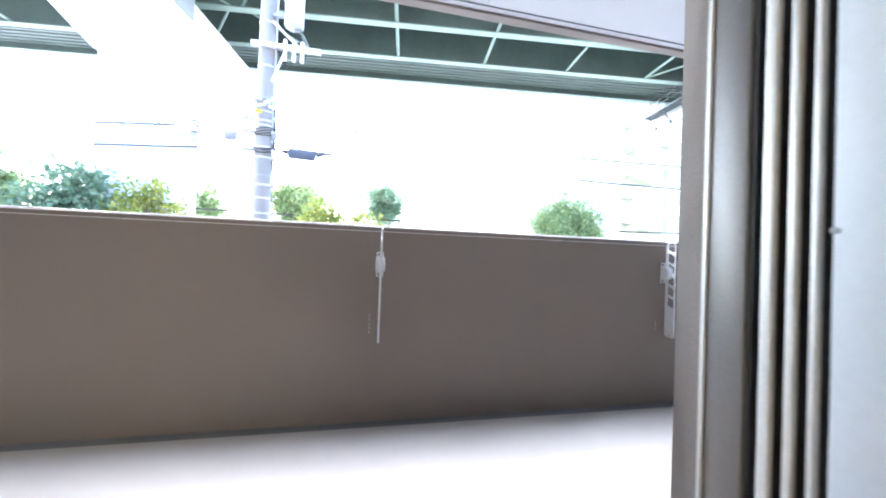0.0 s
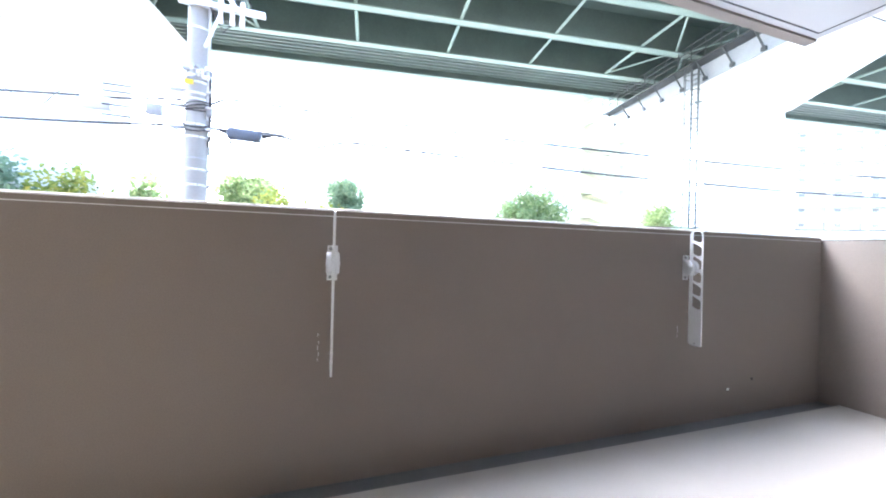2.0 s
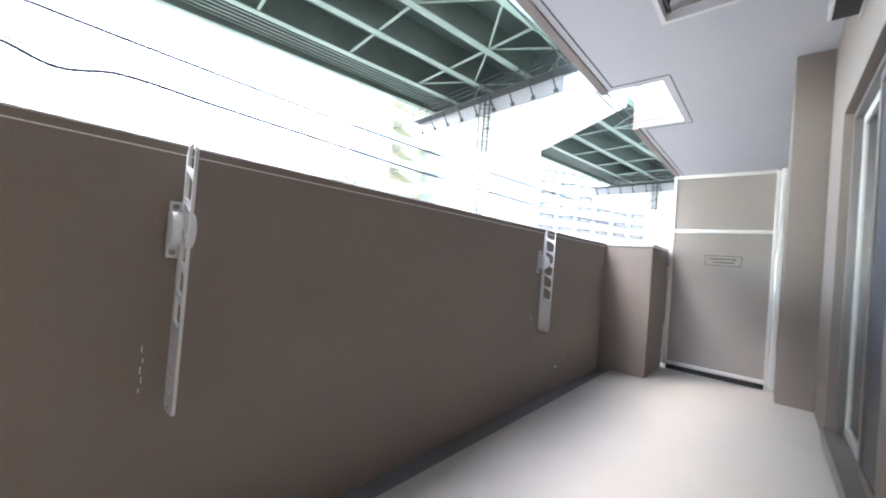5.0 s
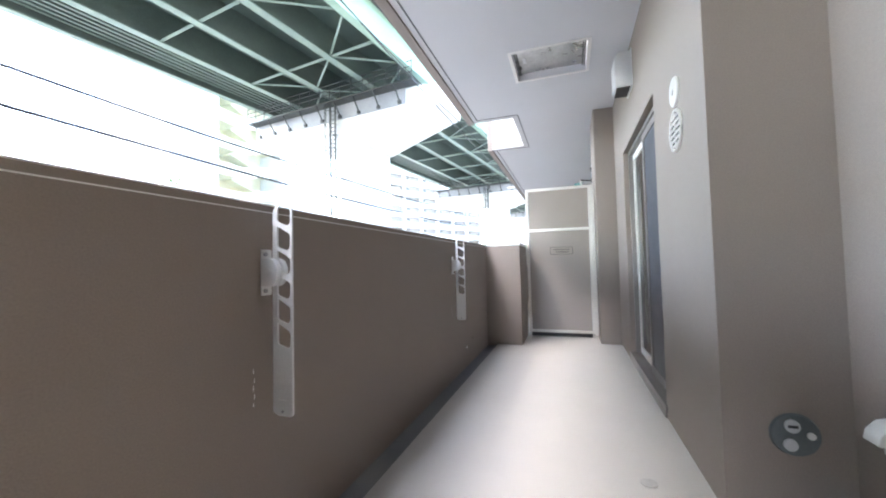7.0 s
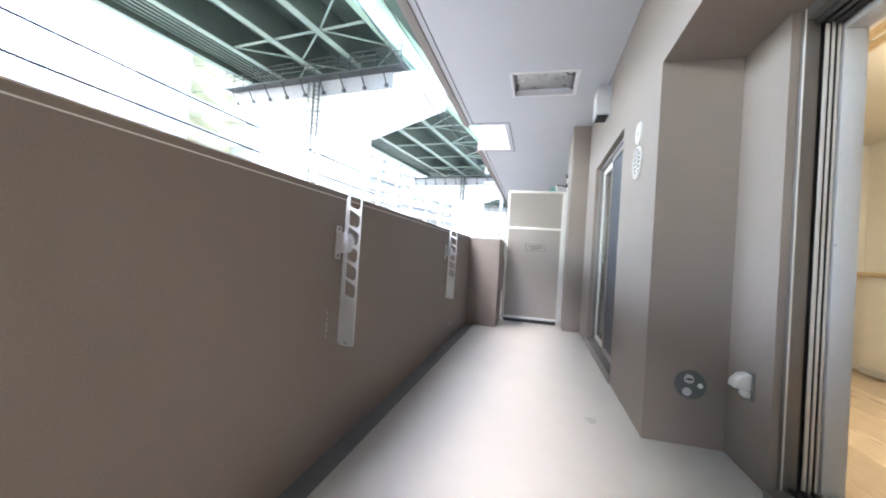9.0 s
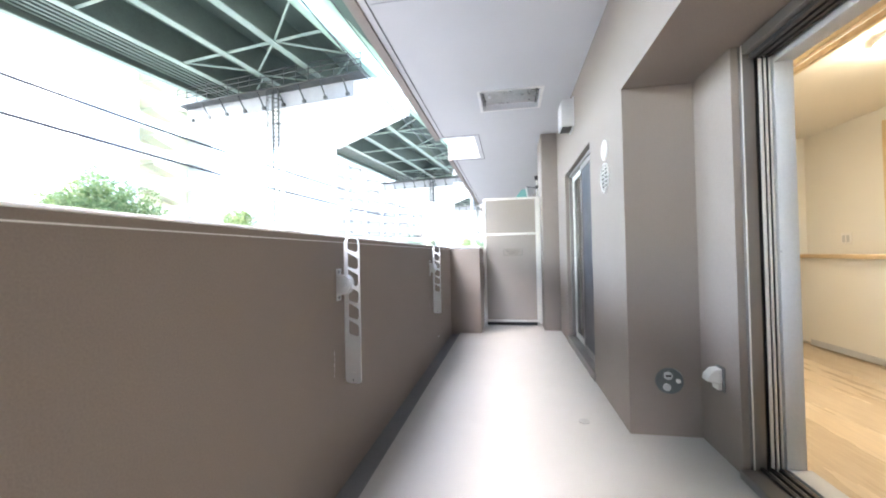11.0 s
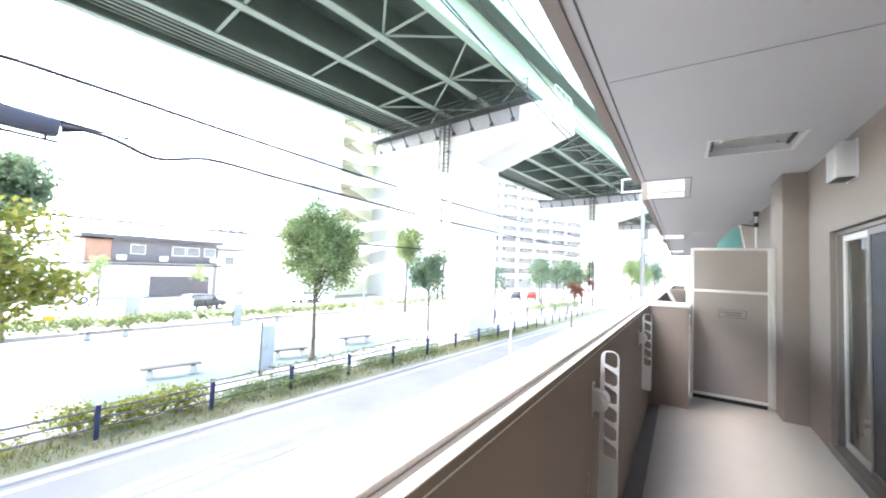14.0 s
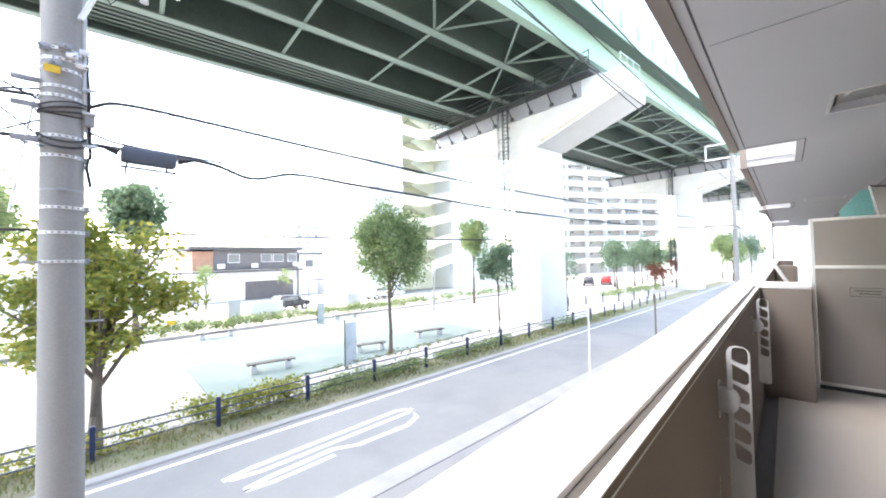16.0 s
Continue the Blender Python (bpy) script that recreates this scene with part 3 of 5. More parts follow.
def pier(px):
    """A hammerhead concrete pier: column, sloping arms, grey side casing with brackets, catwalk and ladder."""
    p = thing("expressway_pier", "pale concrete hammerhead pier with a caged ladder", "pier", HW @ pose(px, PC, G0), "expressway piers")
    z = -G0
    top = 12.75 + z
    part("column", box(-1.65, 1.65, -3.05, -0.85, 0, 9.6 + z), CONCRETE, p, "", 0.12)
    part("arm", prism([(-9.15, top), (8.2, top), (8.2, top - 1.45), (-0.7, 9.5 + z), (-3.3, 9.5 + z), (-9.15, top - 1.45)], "x", -1.66, 1.66), CONCRETE, p, "", 0.05)
    part("rust_streak", prism([(-3.4, 9.86 + z), (-9.0, top - 1.18), (-9.0, top - 1.30), (-3.4, 9.68 + z)], "x", -1.666, -1.659), RUST, p, "brown rust stain along the arm")
    part("bearing_wall", box(-0.9, 0.9, -7.6, 8.0, top, top + 0.5), CONCRETE, p)
    for s in (-1, 1):
        part("casing", box(s * 1.75, s * 1.67, -6.6, 8.1 if s < 0 else -2.0, top - 0.95, top + 0.1), GREY_STEEL, p, "grey steel casing along the arm")
        if s > 0:
            continue
        br = None
        for k in range(9):
            y = -6.2 + k * 1.72
            bm = tube((s * 1.78, 0, -0.9), (s * 2.45, 0, 0.0), 0.05, seg=5)
            box(s * 1.75, s * 1.9, -0.12, 0.12, -1.0, -0.8, bm=bm)
            br = part("bracket", bm, DARK_RAIL, p)
            br.matrix_basis = pose(0, y, top + 0.1)
        part("catwalk", box(s * 2.55, s * 1.7, -7.6, 8.2, top + 0.1, top + 0.2), DARK_RAIL, p, "dark steel catwalk")
        for h in (0.45, 0.8, 1.15):
            part("handrail", tube((s * 2.5, -7.6, top + 0.2 + h), (s * 2.5, 8.2, top + 0.2 + h), 0.03, seg=5), DARK_RAIL, p)
        first = None
        for k in range(17):
            y = -7.6 + k * 0.9875
            bm = tube((0, 0, 0), (0, 0, 1.2), 0.03, seg=5)
            first = part("baluster", bm, DARK_RAIL, p) if first is None else same_mesh("baluster", first, Matrix(), p)
            first.matrix_basis = pose(s * 2.5, y, top + 0.2)
    for x in (-1.4, -0.5, 0.4, 1.3):
        part("tip_post", tube((x, -9.0, top), (x, -9.0, top + 1.0), 0.03, seg=5), BARRIER, p)
    for h in (0.5, 1.0):
        part("tip_rail", tube((-1.4, -9.0, top + h), (1.3, -9.0, top + h), 0.03, seg=5), BARRIER, p)
    # ladder with cage at the column's far corner
    for y in (-0.75, -0.25):
        part("ladder_rail", tube((-2.0, y, 2.5), (-2.0, y, top + 0.2), 0.06, seg=5), DARK_RAIL, p)
    rung = None
    for k in range(44):
        bm = tube((-2.0, -0.75, 0), (-2.0, -0.25, 0), 0.03, seg=4)
        rung = part("rung", bm, DARK_RAIL, p) if rung is None else same_mesh("rung", rung, Matrix(), p)
        rung.matrix_basis = pose(0, 0, 2.7 + k * 0.3)
    hoop = None
    for k in range(14):
        pts = [(-2.0 - 0.7 * math.sin(a), -0.5 - 0.45 * math.cos(a), 0) for a in [math.pi * j / 8 for j in range(9)]]
        hoop = part("cage_hoop", sweep(pts, 0.025, 4), DARK_RAIL, p) if hoop is None else same_mesh("cage_hoop", hoop, Matrix(), p)
        hoop.matrix_basis = pose(0, 0, 4.6 + k * 0.9)
    for a in (0.8, 1.57, 2.34):
        part("cage_bar", tube((-2.0 - 0.7 * math.sin(a), -0.5 - 0.45 * math.cos(a), 4.6), (-2.0 - 0.7 * math.sin(a), -0.5 - 0.45 * math.cos(a), top), 0.03, seg=4), DARK_RAIL, p)
    for k in range(5):
        part("ladder_stay", tube((-2.0, -0.5, 3.5 + k * 2.6), (-1.6, -0.7, 3.5 + k * 2.6), 0.05, seg=4), DARK_RAIL, p)
    return p


for px in PX:
    pier(px)

# ---- balcony things ----
def laundry_arm(x, turn):
    """A folding pole holder: wall plate, D-shaped hub with two cheeks, flat arm with slanted rounded slots."""
    t = thing("laundry_pole_holder", "silver aluminium laundry pole holder folded down on the parapet", "pole holder", pose(x, 0, 0.0), "pole holders on the parapet")
    part("wall_plate", box(-0.026, 0.020, -0.007, 0.0, 0.918, 1.078), ALU, t, "", 0.003)
    for z in (0.934, 1.062):
        part("screw", tube((-0.012, -0.013, z), (-0.012, -0.006, z), 0.008, seg=8), GREY_STEEL, t)
    d_shape = [(-0.006, 1.047), (-0.006, 0.949)] + [(-0.040 - 0.036 * math.sin(a), 0.998 - 0.049 * math.cos(a)) for a in [math.pi * k / 12 for k in range(13)]]
    for x0, x1 in ((-0.030, -0.006), (0.006, 0.026)):
        part("hub_cheek", prism(d_shape, "x", x0, x1), ALU, t, "rounded silver hub cheek", 0.005)
    part("pivot", tube((-0.033, -0.046, 0.998), (0.029, -0.046, 0.998), 0.012, seg=16), ALU, t, "", 0.003)
    # the arm lies in the plane of y and z, turned a little about the upright
    w, z0, z1, edge, back = 0.041, 0.508, 1.236, 0.007, 0.019
    arm = bmesh.new()

    def loop(pts):
        vs = [arm.verts.new((0.004, p, q)) for p, q in pts]
        return [arm.edges.new((vs[k], vs[(k + 1) % len(vs)])) for k in range(len(vs))]

    def rounded(pts, radii, n=5):
        """A polygon with each corner drawn as an arc-like curve."""
        out = []
        for k, (p, r) in enumerate(zip(pts, radii)):
            p = Vector(p)
            u = (Vector(pts[k - 1]) - p).normalized() * r
            v = (Vector(pts[(k + 1) % len(pts)]) - p).normalized() * r
            for j in range(n + 1):
                f = j / n
                out.append(tuple(p + u * (1 - f) ** 2 + v * f ** 2))
        return out

    edges = loop(rounded([(-w, z1), (w, z1), (w, z0 + 0.012), (w - 0.02, z0), (-w, z0)], (w * 0.98, w * 0.98, 0.008, 0.01, 0.014), 8))
    pitch = 0.0838
    for k in range(6):
        top = 1.228 - pitch * k
        low = top - pitch
        if k == 0:
            hole = rounded([(-w + edge, top + 0.004), (w - back, top + 0.004), (w - back, low + 0.030), (-w + edge, low + 0.008)], (0.026, 0.020, 0.006, 0.026))
        else:
            hole = rounded([(-w + edge, top - 0.016), (w - back, top + 0.016), (w - back, low + 0.026), (-w + edge, low + 0.006)], (0.010, 0.004, 0.008, 0.028))
        edges += loop(hole)
    bmesh.ops.triangle_fill(arm, edges=edges, use_beauty=True, normal=(1, 0, 0))
    bmesh.ops.solidify(arm, geom=arm.faces[:], thickness=0.008)
    bmesh.ops.recalc_face_normals(arm, faces=arm.faces[:])
    a = part("arm", arm, ALU, t, "flat slotted arm with a rounded head")
    a.matrix_basis = pose(0.0, -0.074, 0, 0, 0, turn)
    for z, h in ((0.600, 0.004), (0.560, 0.003)):
        rib = part("grip_rib", box(-0.0075, 0.0075, -0.016, 0.018, z, z + h), ALU, a, "", 0.001)
    part("end_rivet", tube((-0.006, 0.0, 0.524), (0.006, 0.0, 0.524), 0.005, seg=10), GREY_STEEL, a)
    return t


laundry_arm(0.0, 0)
laundry_arm(2.2, 4)

# partition board
pt = thing("partition_board", "taupe emergency partition board in a pale metal frame", "partition", pose(4.24, 0, 0))
part("panel", box(0.008, 0.026, -1.27, -0.49, 0.09, 1.43), PANEL, pt, "taupe lower board")
part("panel", box(0.008, 0.026, -1.27, -0.49, 1.46, 1.99), PANEL, pt, "taupe upper board")
for y in (-1.295, -0.485):
    part("upright", box(-0.005, 0.04, y, y + 0.032, 0.05, 2.02), ALU_WHITE, pt, "", 0.003)
for z0, z1 in ((0.055, 0.092), (1.425, 1.462), (1.988, 2.022)):
    part("crossbar", box(-0.004, 0.039, -1.263, -0.485, z0, z1), ALU_WHITE, pt, "", 0.003)
part("foot_gap_board", box(0.03, 0.04, -1.263, -0.485, 0.0, 0.054), BLACK, pt)
part("wall_post", box(-0.01, 0.05, -1.338, -1.297, 0.03, 2.03), ALU_WHITE, pt, "", 0.003)
for z in (0.35, 0.95, 1.1):
    part("clip", box(0.0, 0.03, -0.485, -0.44, z, z + 0.12), ALU_WHITE, pt, "", 0.003)
sg = thing("notice_plate", "small framed notice stuck on the partition board", "sign", pose(4.246, -0.907, 1.157))
part("plate", box(-0.002, 0.002, -0.145, 0.145, -0.05, 0.05), PANEL, sg)
for a in ((-0.145, 0.145, 0.045, 0.05), (-0.145, 0.145, -0.05, -0.045), (-0.145, -0.14, -0.045, 0.045), (0.14, 0.145, -0.045, 0.045)):
    part("border", box(-0.004, -0.002, *a), INK, sg)
for a in ((-0.10, 0.11, 0.010, 0.022), (-0.09, 0.07, -0.022, -0.010)):
    x = a[0]
    while x < a[1]:
        w = random.uniform(0.012, 0.03)
        part("text_bar", box(-0.0035, -0.002, x, min(x + w, a[1]), a[2], a[3]), INK, sg)
        x += w + 0.006

# ceiling escape hatch
ht = thing("escape_hatch", "recessed stainless steel escape hatch in the ceiling", "hatch", pose(0, 0, CZ))
part("cover", box(HX0 + 0.004, HX1 - 0.004, HY0 + 0.004, HY1 - 0.004, 0.065, 0.075), STAINLESS, ht, "scuffed stainless cover")
for a in ((HX0 - 0.03, HX0, HY0 - 0.03, HY1 + 0.03), (HX1, HX1 + 0.03, HY0 - 0.03, HY1 + 0.03), (HX0, HX1, HY0 - 0.03, HY0), (HX0, HX1, HY1, HY1 + 0.03)):
    part("rim", box(*a, -0.006, 0.0), ALU_WHITE, ht)
for y in (HY0 + 0.012, HY0 + 0.030, HY1 - 0.012, HY1 - 0.030):
    part("edge_strip", box(HX0 + 0.01, HX1 - 0.01, y - 0.004, y + 0.004, 0.045, 0.065), BLACK, ht)
part("latch", box(2.51, 2.59, -0.68, -0.65, 0.05, 0.065), ALU, ht, "", 0.004)

# vent hood box under the ceiling
vb = thing("vent_hood", "pale metal vent hood on the wall under the ceiling", "vent", pose(2.55, WY, 2.65))
part("body", prism([(0.0, 0.15), (0.10, 0.15), (0.135, 0.11), (0.135, -0.15), (0.0, -0.15)], "x", -0.125, 0.125), PLASTIC_G, vb, "", 0.008)
part("flange", box(-0.14, 0.14, 0.0, 0.008, -0.165, 0.165), PLASTIC_G, vb, "", 0.003)
part("opening", box(-0.105, 0.105, 0.015, 0.12, -0.156, -0.149), BLACK, vb, "dark outlet grille")
# round wall vents
v1 = thing("round_wall_cap", "small round white cap on the wall", "vent", pose(1.18, WY, 1.89))
part("cap", tube((0, 0, 0), (0, 0.012, 0), 0.080, 0.074, seg=32), PLASTIC_B, v1, "", 0.003)
part("nub", tube((0, 0.012, 0), (0, 0.017, 0), 0.018, seg=16), PLASTIC_B, v1)
v2 = thing("wall_vent_grille", "round white louvred vent grille on the wall", "vent", pose(1.18, WY, 1.685))
rim = bmesh.new()
pts = [(0.104 * math.cos(a), 0.005, 0.104 * math.sin(a)) for a in [2 * math.pi * k / 40 for k in range(41)]]
sweep(pts, 0.009, 8, rim)
part("rim", rim, PLASTIC_B, v2)
part("backing", tube((0, 0.0, 0), (0, 0.003, 0), 0.103, seg=36), BLACK, v2, "dark inside of the grille")
for k in range(6):
    z = -0.075 + 0.030 * k
    h = math.sqrt(max(0.098 ** 2 - z * z, 0.001))
    s = part("slat", box(-h, h, -0.003, 0.003, -0.005, 0.005), PLASTIC_B, v2)
    s.matrix_basis = pose(0, 0.007, z, -15)
part("mullion", box(-0.005, 0.005, 0.004, 0.011, -0.1, 0.1), PLASTIC_B, v2)
# pipe sleeve cover on the recess's end wall
oc = thing("pipe_cover", "round dark grey pipe cover plate with two valves", "pipe cover", pose(NX, -1.80, 0.337))
part("plate", tube((0, 0, 0), (-0.012, 0, 0), 0.080, 0.076, seg=32), surface("dark_grey_cover", (0.10, 0.115, 0.12), 0.4), oc)
part("socket", tube((-0.012, 0.012, 0.035), (-0.022, 0.012, 0.035), 0.024, seg=20), PLASTIC_G, oc)
part("socket", tube((-0.012, 0.02, -0.035), (-0.022, 0.02, -0.035), 0.022, seg=20), PLASTIC_G, oc)
part("plug", tube((-0.012, -0.045, 0.004), (-0.02, -0.045, 0.004), 0.013, seg=16), PLASTIC_W, oc)
part("slot", box(-0.024, -0.021, -0.004, 0.028, 0.03, 0.04), BLACK, oc)
# waterproof socket with hood
so = thing("outdoor_socket", "white hooded outdoor socket on the recess wall", "socket", pose(0.525, NY, 0.43))
part("base", box(-0.038, 0.038, 0.0, 0.012, -0.065, 0.065), surface("grey_socket_base", (0.2, 0.2, 0.2), 0.5), so, "", 0.003)
part("hood", prism([(0.012, 0.06), (0.05, 0.052), (0.078, 0.02), (0.085, -0.012), (0.012, -0.02)], "x", -0.036, 0.036), PLASTIC_W, so, "", 0.006)
part("outlet", box(-0.03, 0.03, 0.012, 0.035, -0.055, -0.024), PLASTIC_W, so, "", 0.003)
single("floor_drain_cap", tube((0.88, -1.32, 0.0), (0.88, -1.32, 0.006), 0.035, seg=20), KERB, "small grey round cap on the floor", "drain cap")
for i, (x, z) in enumerate(((2.62, 0.17), (2.86, 0.22))):
    single("paint_chip", tube((x, 0.0, z), (x, -0.003, z), 0.011, seg=7), COPING if i == 0 else INK, "small blemish on the parapet paint", "blemish")

for x0, zs in ((-0.058, (0.55, 0.575, 0.60, 0.63, 0.66)), (2.14, (0.55, 0.58, 0.60))):
    for k, z in enumerate(zs):
        single("paint_scuff", box(x0 + 0.004 * (k % 2), x0 + 0.0022 + 0.004 * (k % 2), -0.001, 0.0, z, z + 0.012 + 0.004 * (k % 3)), COPING, "pale rubbed scuff on the parapet paint", "blemish")

# ---- the open sliding door of the living room ----
d1 = thing("sliding_door", "open bronze aluminium sliding door with glass panes", "sliding door", pose(0, 0, 0))
YF = NY - 0.012
part("frame_jamb", box(0.338, 0.384, -2.078, -2.017, 0.0, LZ - 0.002), BRONZE, d1, "", 0.004)
# Pale strip paints the highlight that runs up the jamb's outer edge.
part("frame_highlight", box(0.334, 0.338, -2.024, -2.018, 0.0, LZ - 0.002), ALU_WHITE, d1, "pale strip for the highlight on the frame edge")
part("weather_seal", box(0.344, 0.366, -2.083, -2.0785, 0.03, LZ - 0.06), BLACK, d1, "black rubber weather seal")
for x, y, w in ((0.336, -2.104, 0.007), (0.340, -2.128, 0.005), (0.342, -2.150, 0.004)):
    fin = part("track_fin", box(x, x + 0.010, y - w, y + w, 0.03, LZ - 0.06), ALU_WHITE, d1, "", 0.002)
    part("seal_strip", box(x + 0.010, 0.367, y - w + 0.001, y + w - 0.001, 0.03, LZ - 0.06), BLACK, fin, "black rubber strip")
part("frame_back", box(0.368, 0.384, -2.165, -2.078, 0.0, LZ - 0.002), BLACK, d1, "dark track recess")
part("frame_head", box(-2.25, 0.333, -2.165, -2.02, LZ - 0.052, LZ - 0.002), BRONZE, d1, "", 0.004)
for y in (YF - 0.07, YF - 0.105, YF - 0.14):
    part("head_track", box(-2.25, 0.333, y - 0.010, y + 0.010, LZ - 0.075, LZ - 0.052), BLACK, d1)
part("sill", box(-2.25, 0.333, -2.165, YF + 0.04, 0.0, 0.045), BRONZE, d1, "", 0.004)
for y in (YF - 0.06, YF - 0.10, YF - 0.14):
    part("sill_track", box(-2.25, 0.333, y - 0.008, y + 0.008, 0.045, 0.06), BLACK, d1)
part("frame_jamb", box(-2.25, -2.20, YF - 0.135, YF + 0.018, 0.05, LZ - 0.052), BRONZE, d1)
for x0, x1, y in ((-2.18, -0.92, YF - 0.10), (-2.14, -0.88, YF - 0.14)):
    sash = part("sash", box(x0, x0 + 0.05, y - 0.015, y + 0.015, 0.06, LZ - 0.06), BRONZE, d1, "bronze sliding sash")
    part("stile", box(x1 - 0.05, x1, y - 0.015, y + 0.015, 0.06, LZ - 0.06), BRONZE, sash)
    part("rail", box(x0 + 0.05, x1 - 0.05, y - 0.015, y + 0.015, 0.06, 0.14), BRONZE, sash)
    part("rail", box(x0 + 0.05, x1 - 0.05, y - 0.015, y + 0.015, LZ - 0.12, LZ - 0.06), BRONZE, sash)
    gl = part("pane", box(x0 + 0.05, x1 - 0.05, y - 0.003, y + 0.003, 0.14, LZ - 0.12), GLASS, sash)
    gl.visible_shadow = False
# white casing round the opening, room side
structure("trim_casing_side", box(0.341, 0.50, -2.252, -2.166, 0.045, 2.10), TRIM_W, "white casing beside the sliding door", "casing", 0.004)
structure("trim_casing_head", box(-2.35, 0.341, -2.252, -2.166, 2.06, 2.10), TRIM_W, "white casing over the sliding door", "casing", 0.004)
structure("trim_casing_sill", box(-2.35, 0.341, -2.27, -2.166, 0.03, 0.058), TRIM_W, "white threshold of the sliding door", "threshold", 0.003)
single("screw_cap", tube((0.341, -2.170, 1.12), (0.338, -2.170, 1.12), 0.004, seg=12), GREY_STEEL, "small grey screw in the window casing", "screw")
cr = thing("curtain_rail", "brown double curtain rail over the door", "curtain rail", pose(0, 0, 0))
for y in (-2.42, -2.50):
    part("rail", box(-2.4, 1.0, y - 0.012, y + 0.012, 2.14, 2.17), TRIM_WOOD, cr)
for x in (-2.0, -0.6, 0.7):
    part("bracket", box(x, x + 0.03, -2.52, -2.30, 2.17, 2.19), PLASTIC_W, cr)

# ---- living room seen through the door ----
kc = thing("kitchen_half_wall", "white half wall with a pale wood counter top", "counter", pose(0, 0, 0))
part("wall", box(-0.6, 3.05, -4.30, -4.14, 0.06, 1.02), ROOM_WALL, kc)
part("counter_top", box(-0.6, 3.30, -4.42, -4.08, 1.02, 1.06), TRIM_WOOD, kc, "", 0.006)
part("skirting", box(-0.6, 3.05, -4.14, -4.13, 0.06, 0.12), TRIM_W, kc)
part("return_wall", box(3.05, 3.30, -4.36, -4.20, 0.06, 1.02), ROOM_WALL, kc)
structure("wall_kitchen_side", box(2.35, 3.30, -4.40, -4.30, 1.06, 2.42), ROOM_WALL, "white wall over the counter", "wall")
structure("trim_kitchen_post", box(2.25, 2.35, -4.42, -4.28, 1.06, 2.30), TRIM_WOOD, "pale wood post beside the kitchen opening", "post", 0.004)
structure("trim_kitchen_head", box(-0.6, 2.35, -4.42, -4.28, 2.30, 2.42), ROOM_WALL, "white beam over the kitchen opening", "beam")
so2 = thing("wall_socket", "white double socket on the kitchen wall", "socket", pose(2.78, -4.30, 1.22))
part("plate", box(-0.06, 0.06, 0.0, 0.008, -0.06, 0.06), PLASTIC_W, so2, "", 0.003)
for x in (-0.025, 0.025):
    part("insert", box(x - 0.015, x + 0.015, 0.008, 0.011, -0.035, 0.035), PLASTIC_G, so2)
sh = thing("kitchen_shelf", "wooden kitchen shelf behind the counter", "shelf", pose(0, 0, 0))
part("cabinet_body", box(0.2, 2.2, -6.38, -6.05, 1.45, 2.2), TRIM_WOOD, sh)
part("backboard", box(0.2, 2.2, -6.39, -6.36, 0.06, 1.45), ROOM_WALL, sh)
single("red_box", box(1.75, 2.15, -6.30, -6.06, 2.2, 2.32), CAR_R, "red box lying on the kitchen shelf", "box", bevel=0.01)
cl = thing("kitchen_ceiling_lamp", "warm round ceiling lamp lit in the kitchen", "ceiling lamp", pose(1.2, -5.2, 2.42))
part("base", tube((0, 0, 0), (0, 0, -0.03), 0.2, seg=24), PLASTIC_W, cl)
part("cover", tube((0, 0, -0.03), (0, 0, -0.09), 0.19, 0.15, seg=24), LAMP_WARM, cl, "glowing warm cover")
# Second fixture is never in view; added to brighten the living room.
l2 = thing("added_living_lamp", "unseen warm ceiling lamp added to light the living room", "ceiling lamp", pose(0.9, -3.3, 2.42))
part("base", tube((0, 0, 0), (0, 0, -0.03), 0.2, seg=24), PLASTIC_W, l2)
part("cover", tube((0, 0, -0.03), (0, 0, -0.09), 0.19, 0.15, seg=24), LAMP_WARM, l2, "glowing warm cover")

# ---- the far sliding window ----
w2 = thing("far_sliding_window", "bronze sliding window with a dark screen and curtained pane", "window", pose(0, 0, 0))
y0 = WY - 0.055
for x in (1.70, 3.135):
    part("frame_jamb", box(x, x + 0.035, y0 - 0.08, y0 + 0.01, 0.07, 2.108), BRONZE, w2, "", 0.003)
part("frame_head", box(1.735, 3.135, y0 - 0.08, y0 + 0.01, 2.07, 2.108), BRONZE, w2, "", 0.003)
part("sill", box(1.67, 3.20, y0 - 0.08, WY + 0.012, 0.045, 0.085), BRONZE, w2, "", 0.004)
part("sill_apron", box(1.69, 3.19, WY, WY + 0.012, -0.0, 0.045), BRONZE, w2, "", 0.003)


def sash2(x0, x1, y, frame_mat, fill, fill_name, label):
    s = part("sash", box(x0, x0 + 0.045, y - 0.012, y + 0.012, 0.09, 2.065), frame_mat, w2, label, 0.002)
    part("stile", box(x1 - 0.045, x1, y - 0.012, y + 0.012, 0.09, 2.065), frame_mat, s)
    part("rail", box(x0 + 0.045, x1 - 0.045, y - 0.012, y + 0.012, 0.09, 0.15), frame_mat, s)
    part("rail", box(x0 + 0.045, x1 - 0.045, y - 0.012, y + 0.012, 2.01, 2.065), frame_mat, s)
    p = part(fill_name, box(x0 + 0.045, x1 - 0.045, y - 0.003, y + 0.003, 0.15, 2.01), fill, s)
    p.visible_shadow = False


